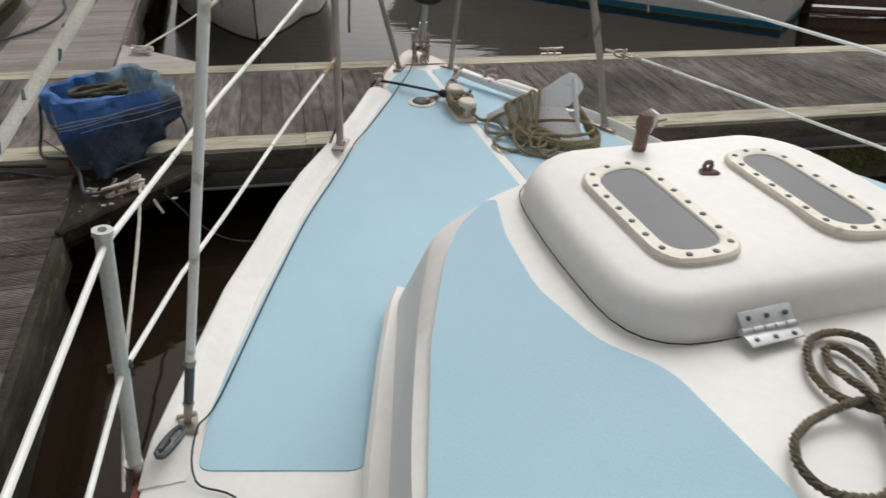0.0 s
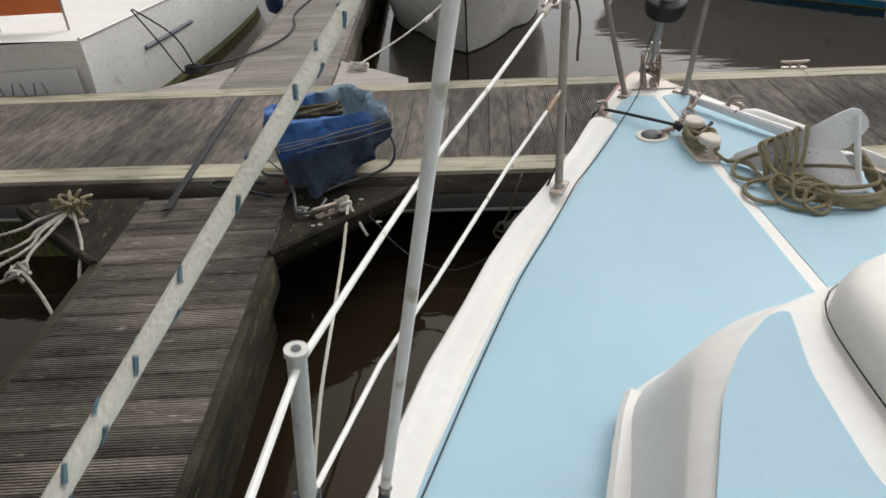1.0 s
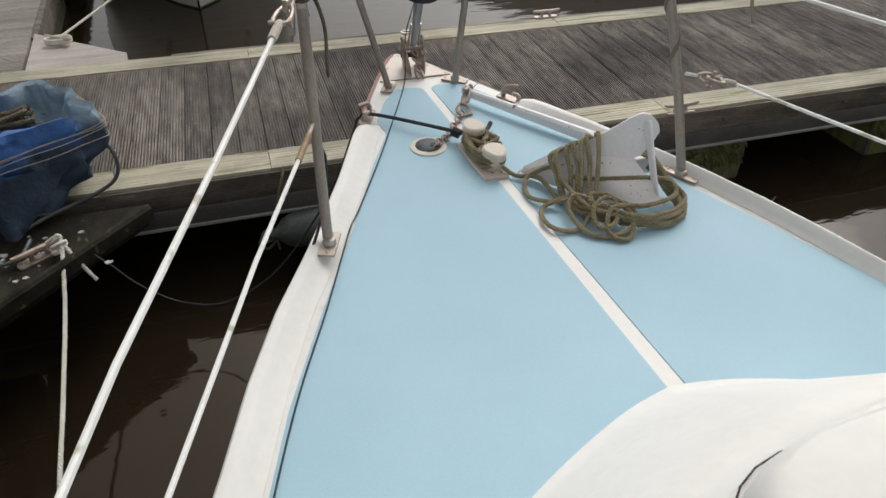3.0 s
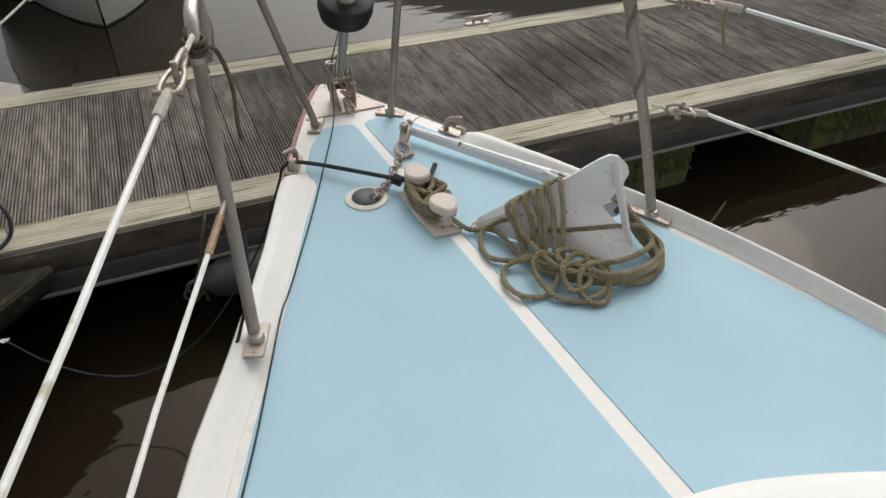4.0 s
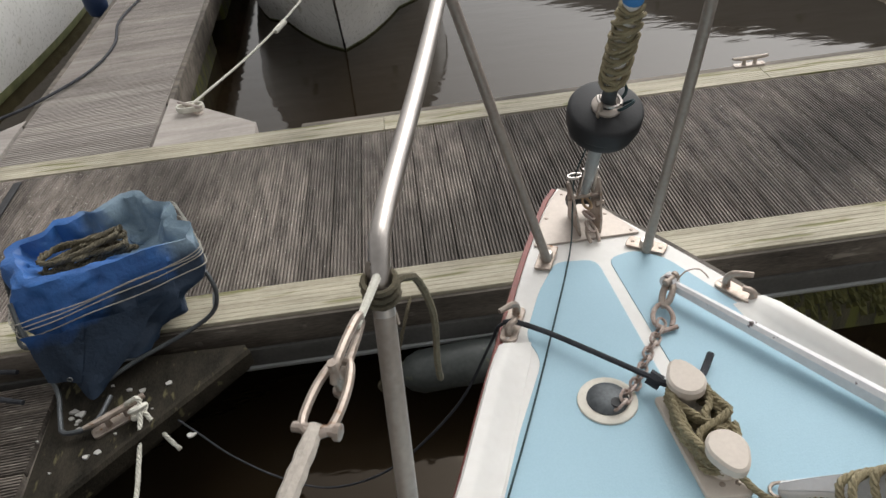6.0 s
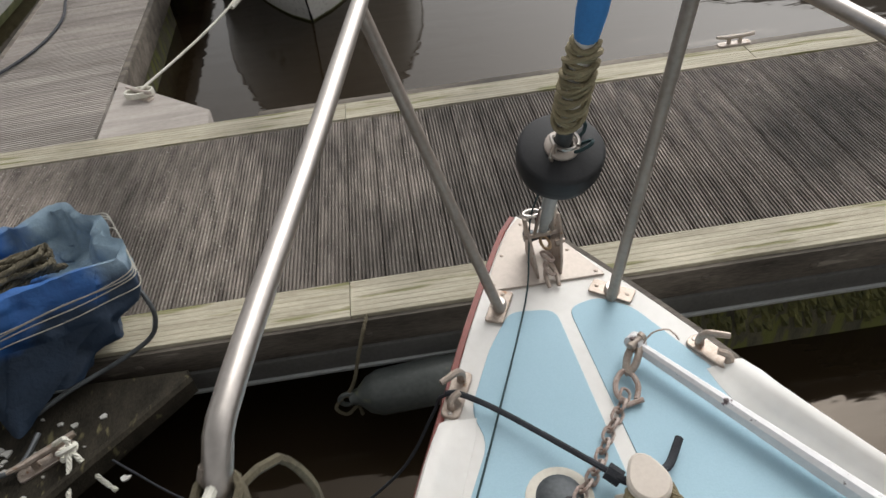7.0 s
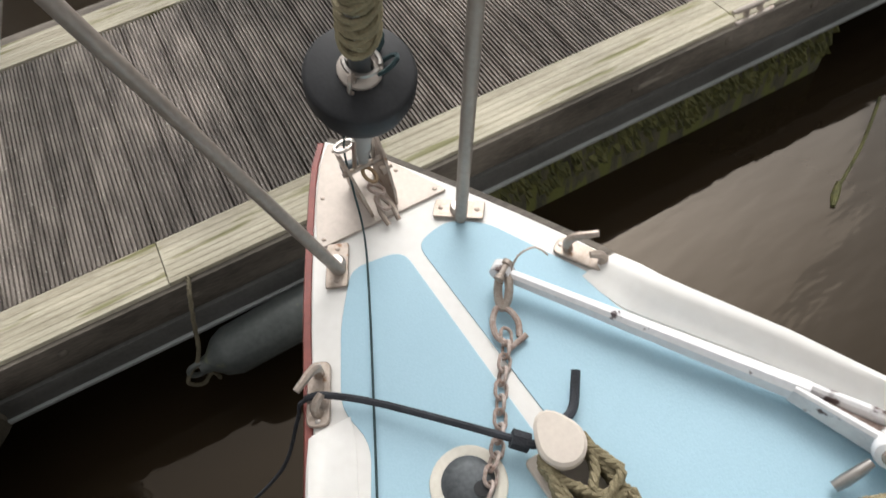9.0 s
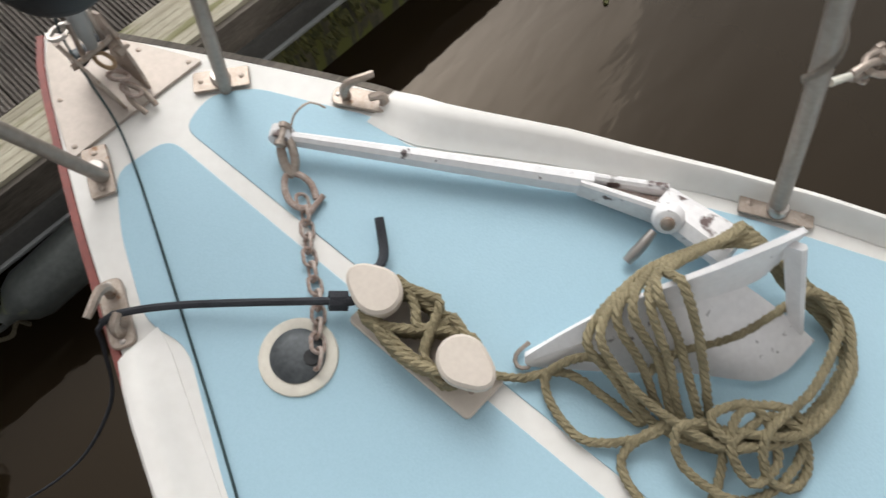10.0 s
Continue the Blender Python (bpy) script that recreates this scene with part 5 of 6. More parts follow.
for u0, u1 in ((-11.5, -9.2), (-8.2, -5.9), (-5.0, -2.9), (0.22, 2.45), (3.5, 5.7), (6.8, 9.0), (10.0, 12.2)):
    bm = bmesh.new()
    add_box(bm, (u1 - u0, 1.80, 0.5), PT @ Matrix.Translation(((u0 + u1) / 2, 1.71, PZ - 0.515)), 0.03)
    f = part("float", bm, M_FLOAT, walkway, "float covered in green algae")
    random.seed(int(u0 * 10))
    bm = bmesh.new()
    for i in range(int((u1 - u0) * 170)):
        u, l = random.uniform(u0 + 0.03, u1 - 0.03), random.uniform(0.025, 0.08)
        z = PZ - 0.262 - 0.16 * random.random() ** 1.3
        w = random.uniform(0.006, 0.02)
        a = [P(u - w, 0.806, z), P(u + w, 0.806, z), P(u + w * 0.6, 0.788 - random.uniform(0, 0.02), z - l * 0.6), P(u, 0.795, z - l)]
        bm.faces.new([bm.verts.new(q) for q in a])
    tagged(part("weed", bm, M_WEED, f, "hanging green weed", smooth=False), kind="stuff")

for i in range(-8, 16):
    bm = bmesh.new()
    c = P(-0.1 + i * 0.46, 0.805, PZ - 0.075 + 0.012 * (-1) ** i)
    add_lathe(bm, [(0.018, -0.004), (0.018, 0.004), (0.010, 0.009), (0.002, 0.010)], aim(c, PT.to_3x3() @ Vector((0, -1, 0))), 10)
    part("bolt_head", bm, M_FASCIA, walkway)

# pale edge boards, in lengths
edge_me = finish(grooved(2.40, 0.205, 0.045, 7, 0.0014, "x"), "edge_board", M_NEWWOOD)
edge_far = finish(grooved(2.40, 0.185, 0.045, 7, 0.0014, "x"), "edge_board", M_NEWWOOD)
for me, v in ((edge_me, 0.928), (edge_far, 2.490)):
    for i in range(-5, 6):
        ob = new("edge_board", me)
        ob.parent = walkway
        ob.matrix_world = PT @ Matrix.Translation((0.585 + i * 2.404, v, PZ + 0.004))

# ---- finger pontoons ----
finger = thing("finger_pontoon", "weathered grooved finger pontoon with triangular corner gussets", "pontoon", kind="structure")
FX0, FX1 = -2.87, -1.93
ID = Matrix.Identity(4)
FT = PZ - 0.03
box_on("frame", FX0 + 0.02, FX1 - 0.02, -6.2, 0.72, FT - 0.20, FT - 0.03, M_FASCIA, finger, ID)
for x in (FX0, FX1):
    box_on("side_board", x - 0.022, x + 0.022, -6.2, 0.06, FT - 0.20, FT - 0.002, M_MOSSBOARD, finger, ID, label="mossy timber side board")
for y in (-5.2, -2.9, -0.75):
    bm = bmesh.new()
    add_box(bm, (0.84, 1.7, 0.5), Matrix.Translation(((FX0 + FX1) / 2, y, FT - 0.46)), 0.06)
    part("float", bm, M_MOSSBOARD, finger, "dark float covered in algae")
for sgn, x0 in ((1, FX1), (-1, FX0)):
    o = [(x0, 0.06), (x0 + sgn * 0.72, 0.74 if sgn > 0 else 0.78), (x0 + sgn * 0.72, 0.80 if sgn > 0 else 0.86), (x0 - sgn * 0.02, 0.84 if sgn < 0 else 0.86)]
    part("gusset", slab(o if sgn > 0 else o[::-1], FT - 0.10, FT - 0.012, 0.004), M_GUSSET, finger, "dark mossy corner gusset")
    a, b = Vector((x0, 0.05, FT - 0.02)), Vector((x0 + sgn * 0.74, 0.735, FT - 0.02))
    part("gusset_edge", bar(a, b, 0.045, 0.09, 0.045, 0.09), M_GUSSET, finger, "rotten timber edge")
far_finger = thing("far_finger_pontoon", "pale worn finger pontoon on the far side", "pontoon", kind="structure")
GX0, GX1 = -2.95, -1.93
box_on("frame", GX0 + 0.02, GX1 - 0.02, 2.75, 13.0, FT - 0.20, FT - 0.03, M_FASCIA, far_finger, ID)
for x in (GX0, GX1):
    box_on("side_board", x - 0.022, x + 0.022, 3.45, 13.0, FT - 0.22, FT - 0.002, M_FASCIA, far_finger, ID)
for sgn, x0 in ((1, GX1), (-1, GX0)):
    o = [(x0, 2.74 if sgn > 0 else 2.84), (x0 + sgn * 0.66, 2.70 if sgn > 0 else 2.88), (x0 + sgn * 0.655, 2.90), (x0, 3.53)]
    part("gusset", slab(o if sgn > 0 else o[::-1], FT - 0.12, FT + 0.004, 0.004), M_PALEFINGER, far_finger, "grey timber corner gusset")
for y in (5.0, 8.0, 11.0):
    bm = bmesh.new()
    add_box(bm, (0.9, 2.0, 0.5), Matrix.Translation(((GX0 + GX1) / 2, y, FT - 0.46)), 0.06)
    part("float", bm, M_FLOAT, far_finger, "float covered in green algae")

# black raised strip drawn along the dark gap across the walkway
bm = bmesh.new()
add_box(bm, (0.045, 1.95, 0.012), pose(-2.645, 1.53, PZ + 0.010, 0, 0, 0.6), 0.004)
solo("cable", bm, M_BLACKPLASTIC, "black strip laid across the walkway", "cable")


# ---- pontoon cleats ----
def dock_cleat(x, y, z, turn, rust=False):
    c = thing("dock_cleat", "worn pale metal mooring cleat bolted to the pontoon edge", "cleat", "pontoon cleats", at=(x, y, z))
    mtl = M_OLDSTEEL if rust else M_PLATE
    part("base", slab(round_poly([(-0.10, -0.028), (0.10, -0.028), (0.10, 0.028), (-0.10, 0.028)], 0.02), 0.0, 0.012, 0.003), mtl, c)
    for sx in (-0.035, 0.035):
        part("post", lathe([(0.014, 0.01), (0.011, 0.03), (0.013, 0.05)], pose(sx, 0, 0), 10), mtl, c)
    part("crossbar", tube(spline([(-0.115, 0, 0.058), (-0.06, 0, 0.052), (0, 0, 0.052), (0.06, 0, 0.052), (0.115, 0, 0.058)], 0.02), [0.008, 0.011, 0.013, 0.014, 0.014, 0.014, 0.013, 0.013, 0.011, 0.011, 0.008][:len(spline([(-0.115, 0, 0.058), (-0.06, 0, 0.052), (0, 0, 0.052), (0.06, 0, 0.052), (0.115, 0, 0.058)], 0.02))] if len(spline([(-0.115, 0, 0.058), (-0.06, 0, 0.052), (0, 0, 0.052), (0.06, 0, 0.052), (0.115, 0, 0.058)], 0.02)) <= 11 else 0.012, 8), mtl, c)
    for sx in (-0.082, 0.082):
        bm = bmesh.new()
        screw_head(bm, (sx, 0, 0.012), r=0.007)
        part("bolt", bm, M_OLDSTEEL, c)
    c.rotation_euler = (0, 0, radians(turn))
    return c


dock_cleat(1.920, 0.712, PZ - 0.012, -3.7)
dock_cleat(1.915, 2.505, PZ - 0.002, -3.7)
dock_cleat(-1.735, 3.22, FT + 0.004, -40)
dock_cleat(-1.66, 0.50, FT - 0.012, 30, True)
dock_cleat(-3.20, 0.60, FT - 0.012, -40, True)

# bird lime and shells round the near cleat
random.seed(21)
bm = bmesh.new()
for i in range(26):
    x, y = -1.72 + random.gauss(0, 0.15), 0.52 + random.gauss(0, 0.09)
    r, n = random.uniform(0.006, 0.026), 9
    o = [(x + r * random.uniform(0.4, 1.1) * math.cos(2 * math.pi * k / n), y + 0.7 * r * random.uniform(0.4, 1.1) * math.sin(2 * math.pi * k / n)) for k in range(n)]
    add_slab(bm, o, FT - 0.014, FT - 0.009 + random.uniform(0, 0.004))
tagged(solo("debris", bm, M_DROPPING, "white bird lime and shell bits by the cleat", "debris"), kind="stuff")

# ---- ropes on the pontoon ----
bm = bmesh.new()
add_laid_rope(bm, spline([(-1.62, 0.52, FT + 0.05), (-1.56, 0.50, FT + 0.09), (-1.555, 0.46, FT + 0.05), (-1.57, 0.20, -0.86), (-1.585, -0.20, -0.96), (-1.60, -0.75, -1.07), (-1.61, -1.3, -1.34)], 0.012), 0.010, 0.05)
add_laid_rope(bm, spline([(-1.545, 0.47, FT + 0.05), (-1.50, 0.43, FT - 0.03), (-1.47, 0.41, FT - 0.09), (-1.455, 0.405, FT - 0.12)], 0.012), 0.010, 0.05)
for k in range(2):
    add_tube(bm, [Vector((-1.57 + 0.03 * math.cos(a), 0.49 + 0.025 * math.sin(a), FT + 0.03 + 0.02 * k + 0.02 * math.cos(a + k))) for a in [i * math.pi / 6 for i in range(12)]], 0.01, 6, closed=True)
solo("cleat_rope", bm, M_WHITEROPE, "pale mooring rope made fast to the cleat, hanging to the water", "rope")
bm = bmesh.new()
random.seed(6)
knot = [(-3.20 + random.uniform(-0.10, 0.10), 0.60 + random.uniform(-0.09, 0.08), FT + 0.03 + random.uniform(0, 0.12)) for i in range(40)]
add_laid_rope(bm, spline(knot, 0.012), 0.011, 0.05)
solo("rope_knot", bm, M_ROPE, "knotted olive mooring rope heaped on a cleat", "rope")
bm = bmesh.new()
K = (-3.20, 0.58, FT + 0.07)
for line in ([K, (-3.33, 0.46, FT + 0.07), (-3.49, 0.31, FT + 0.06), (-4.20, -0.22, -0.62)], [K, (-3.29, 0.36, FT + 0.06), (-3.39, 0.13, FT + 0.05), (-4.10, -0.75, -0.62)],
             [K, (-3.25, 0.32, FT + 0.07), (-3.32, 0.02, FT + 0.05), (-3.95, -1.10, -0.65)], [K, (-3.21, 0.34, FT + 0.06), (-3.22, 0.12, FT + 0.05), (-3.20, -0.07, FT + 0.04), (-3.36, -0.22, FT + 0.03), (-3.80, -0.90, -0.66)],
             [K, (-3.12, 0.44, FT + 0.04), (-3.00, 0.22, FT + 0.02), (-2.95, 0.02, FT - 0.06), (-2.93, -0.05, FT - 0.22)],
             [(-3.21, -0.05, FT + 0.05), (-3.12, -0.12, FT + 0.05), (-3.00, -0.24, FT + 0.0), (-2.90, -0.36, FT - 0.06), (-2.87, -0.41, FT - 0.14)]):
    add_laid_rope(bm, spline(line, 0.012), 0.0105, 0.05)
add_laid_rope(bm, spline([(-3.20 + 0.045 * math.cos(a * 1.9), -0.06 + 0.05 * math.sin(a * 1.3), FT + 0.045 + 0.03 * math.sin(a * 2.3)) for a in range(14)], 0.012), 0.0105, 0.05)
solo("mooring_rope", bm, M_CORD, "pale grey mooring ropes leading off from the knotted cleat", "rope")
bm = tube(spline([(-2.02, 0.62, PZ + 0.03), (-2.25, 0.70, PZ + 0.05), (-2.40, 0.80, PZ + 0.015), (-2.46, 0.86, PZ + 0.014), (-2.42, 0.90, PZ + 0.014), (-2.30, 0.86, PZ + 0.02), (-2.1, 0.80, PZ + 0.03)], 0.02), 0.010, 8)
solo("loop_line", bm, M_BLACKROPE, "dark rope loop lying on the walkway edge", "rope")
bm = tube(spline([(-1.735, 3.22, FT + 0.05), (-1.3, 3.75, -0.60), (-0.9, 4.25, -0.42), (-0.55, 4.75, -0.18)], 0.05), 0.009, 8)
for k in range(3):
    add_tube(bm, [Vector((-1.735 + 0.09 * math.cos(a), 3.22 + 0.05 * math.sin(a), FT + 0.03 + 0.012 * k)) for a in [i * math.pi / 6 for i in range(12)]], 0.008, 6, closed=True)
add_tube(bm, [Vector((-1.13, 3.96, -0.545)), Vector((-1.05, 4.06, -0.51))], 0.022, 8)
solo("bow_line", bm, M_WHITEROPE, "grey bow line from the far finger to the next boat", "rope")

# ---- fender under the bow ----
fender = thing("fender", "scuffed grey sausage fender tied along the pontoon side", "fender", at=(-0.32, 0.715, -1.05))
part("body", lathe([(0.012, -0.32), (0.028, -0.315), (0.036, -0.28), (0.075, -0.24), (0.095, -0.19), (0.098, 0.0), (0.098, 0.20), (0.075, 0.26), (0.03, 0.30)], aim((0, 0, 0), (1, -0.05, 0.06)), 28), M_FENDER, fender)
part("eye", tube([Vector((-0.325 + 0.034 * math.cos(a), 0.015, -0.02 + 0.034 * math.sin(a))) for a in [i * math.pi / 6 for i in range(12)]], 0.010, 8, closed=True), M_FENDER, fender)
bm = laid_rope([(-0.645, 0.728, -1.05), (-0.60, 0.75, -0.98), (-0.56, 0.77, -0.86), (-0.52, 0.81, -0.765), (-0.50, 0.86, -0.742)], 0.009, 0.04, 0.01)
add_laid_rope(bm, spline([(-0.66, 0.73, -1.05), (-0.70, 0.72, -1.10), (-0.66, 0.71, -1.14), (-0.61, 0.71, -1.10), (-0.60, 0.71, -1.16)], 0.01), 0.009, 0.04)
solo("fender_lanyard", bm, M_OLDCORD, "dirty knotted lanyard holding the fender", "rope")

bm = tube(spline([(2.545, 0.350, -1.295), (2.413, 0.281, -1.296), (2.243, 0.198, -1.296), (2.052, 0.121, -1.296), (1.968, 0.088, -1.295), (1.896, 0.041, -1.297)], 0.03), 0.007, 6)
add_tube(bm, [Vector((2.001, 0.109, -1.296)), Vector((1.938, 0.073, -1.296)), Vector((1.881, 0.036, -1.297))], [0.012, 0.018, 0.010], 6)
solo("drifting_line", bm, M_WEED, "weedy dark line end drifting on the water", "rope")

# ---- blue tarpaulin bundle in a wire cradle ----
TB = Vector((-1.74, 0.90, PZ))
bundle = thing("tarpaulin_bundle", "basket of old rope wrapped in corded faded blue tarpaulin", "basket", at=tuple(TB))
random.seed(9)
# four corners of the bag at some heights: front left, front right, back right, back left
BAG = [((-0.10, -0.20, 0.03), (0.16, -0.10, 0.03), (0.20, 0.18, 0.03), (-0.18, 0.22, 0.03)),
       ((-0.20, -0.17, 0.12), (0.34, -0.02, 0.13), (0.28, 0.34, 0.12), (-0.29, 0.27, 0.12)),
       ((-0.25, -0.12, 0.22), (0.43, 0.03, 0.23), (0.27, 0.42, 0.24), (-0.36, 0.28, 0.22)),
       ((-0.26, -0.07, 0.31), (0.45, 0.08, 0.33), (0.22, 0.47, 0.36), (-0.39, 0.28, 0.32)),
       ((-0.245, -0.035, 0.375), (0.44, 0.115, 0.385), (0.19, 0.485, 0.445), (-0.385, 0.28, 0.385)),
       ((-0.20, 0.01, 0.385), (0.39, 0.130, 0.370), (0.175, 0.455, 0.430), (-0.34, 0.265, 0.385)),
       ((-0.18, 0.04, 0.33), (0.34, 0.145, 0.30), (0.16, 0.40, 0.32), (-0.30, 0.25, 0.33)),
       ((-0.10, 0.10, 0.27), (0.22, 0.16, 0.26), (0.12, 0.30, 0.26), (-0.18, 0.22, 0.27))]


def bag_ring(corners, n=36):
    """A ring with soft corners through four corners."""
    c = [Vector(p) for p in corners]
    out = []
    for k in range(4):
        a, b = c[k], c[(k + 1) % 4]
        for i in range(n):
            out.append(a.lerp(b, i / n))
    for _ in range(14):
        out = [(out[i - 1] + out[i] * 2 + out[(i + 1) % len(out)]) / 4 for i in range(len(out))]
    return out


def crumple(p, amount=1.0):
    """Folds: sharp creases running down and across the cloth."""
    d = Vector((p.x, p.y - 0.1, 0)).normalized()
    f = 1 - abs(noise.noise(Vector((p.x * 6, p.y * 6, p.z * 2.5)))) * 2.2
    g = 1 - abs(noise.noise(p * 14 + Vector((3, 1, 7)))) * 2
    return p + d * amount * (0.044 * f + 0.016 * g - 0.03) + Vector((0, 0, 0.022 * amount * noise.noise(p * 6 + Vector((9, 2, 4)))))


rings = []
for p, q in zip(BAG, BAG[1:]):
    for j in range(6):
        rings.append([crumple(v) for v in bag_ring([Vector(m).lerp(Vector(n), j / 6) for m, n in zip(p, q)])])
rings.append([crumple(v) for v in bag_ring(BAG[-1])])
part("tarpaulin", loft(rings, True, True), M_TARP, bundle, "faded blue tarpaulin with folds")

def cloth(rows, thick=0.005):
    bm = loft([[crumple(Vector(p), 0.4) for p in row] for row in rows], closed=False)
    bmesh.ops.solidify(bm, geom=bm.faces[:], thickness=thick)
    return bm


# a pointed tail of the cloth hangs over the front, with a brighter corner lying on it
rows = []
for i in range(12):
    s = i / 11
    a = Vector((-0.17, -0.150, 0.23)).lerp(Vector((-0.05, -0.285, 0.020)), s)
    b = Vector((0.30, -0.030, 0.24)).lerp(Vector((0.02, -0.275, 0.020)), s ** 0.8)
    rows.append([tuple(a.lerp(b, j / 9) + Vector((0, -0.022 * math.sin(math.pi * j / 9) - 0.012, 0))) for j in range(10)])
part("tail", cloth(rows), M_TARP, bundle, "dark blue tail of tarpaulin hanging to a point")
rows = []
for i in range(8):
    s = i / 7
    a = Vector((-0.24, -0.135, 0.24)).lerp(Vector((-0.17, -0.235, 0.085)), s)
    b = Vector((0.00, -0.125, 0.25)).lerp(Vector((-0.045, -0.245, 0.075)), s)
    rows.append([tuple(a.lerp(b, j / 7) + Vector((0, -0.030 - 0.012 * math.sin(math.pi * j / 7), 0))) for j in range(8)])
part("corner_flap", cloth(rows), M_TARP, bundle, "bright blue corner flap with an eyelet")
part("eyelet", tube([Vector((-0.075 + 0.009 * math.cos(a), -0.283, 0.105 + 0.009 * math.sin(a))) for a in [i * math.pi / 4 for i in range(8)]], 0.003, 5, closed=True), M_DARKTUBE, bundle)
bm = bmesh.new()
add_box(bm, (0.03, 0.02, 0.14), pose(-0.20, -0.165, 0.10, 20, 10, 20), 0.008)
part("red_strap", bm, M_REDCLOTH, bundle, "faded red cloth strap")
for k, (zl, zr) in enumerate(((0.275, 0.352), (0.250, 0.365), (0.235, 0.335), (0.205, 0.290))):
    ring = bag_ring([(-0.262, -0.125, zl), (0.455, 0.045, zr), (0.27, 0.47, zr), (-0.38, 0.30, zl)])
    line = [Vector((v.x, v.y, v.z + 0.004 * math.sin(i * 0.35 + k))) + Vector((v.x, v.y - 0.1, 0)).normalized() * 0.014 for i, v in enumerate(ring)]
    part("cord", tube(line, 0.0026, 5, closed=True), M_CORD, bundle, "pale cord wound round")
bm = bmesh.new()
line = []
for i in range(64):
    a = i * 0.71
    line.append((-0.03 + random.uniform(0.3, 1) * 0.22 * math.cos(a), 0.18 + random.uniform(0.2, 1) * 0.09 * math.sin(a) + 0.05 * math.cos(a), 0.29 + 0.0016 * i + random.uniform(0, 0.02)))
add_laid_rope(bm, spline(line, 0.012), 0.012, 0.055)
part("old_rope", bm, M_OLDCORD, bundle, "old olive rope inside")
for nm, pts in (("right", [(0.37, 0.16, 0.26), (0.43, 0.09, 0.20), (0.445, 0.055, 0.12), (0.41, 0.02, 0.055), (0.30, -0.04, 0.025), (0.12, -0.14, 0.015), (0.02, -0.22, 0.012)]),
                ("front", [(-0.26, -0.06, 0.34), (-0.235, -0.13, 0.24), (-0.19, -0.20, 0.12), (-0.15, -0.27, 0.04), (-0.13, -0.37, 0.0), (-0.10, -0.44, -0.008), (0.0, -0.42, -0.01), (0.04, -0.30, 0.0)]),
                ("left", [(-0.36, 0.16, 0.33), (-0.39, 0.14, 0.16), (-0.42, 0.12, 0.05), (-0.40, 0.07, 0.016), (-0.31, 0.04, 0.014), (-0.22, 0.02, 0.014)])):
    part("cradle_tube", tube(spline(pts, 0.02), 0.0095, 8), M_DARKTUBE, bundle, "dark bent tube of the cradle")
for a, b in (((-0.36, 0.16, 0.20), (-0.24, -0.12, 0.24)), ((-0.39, 0.13, 0.10), (-0.19, -0.20, 0.12)), ((-0.19, -0.20, 0.10), (0.12, -0.14, 0.02)), ((0.42, 0.02, 0.06), (0.40, 0.16, 0.05))):
    part("cradle_wire", tube([a, b], 0.005, 6), M_DARKTUBE, bundle)


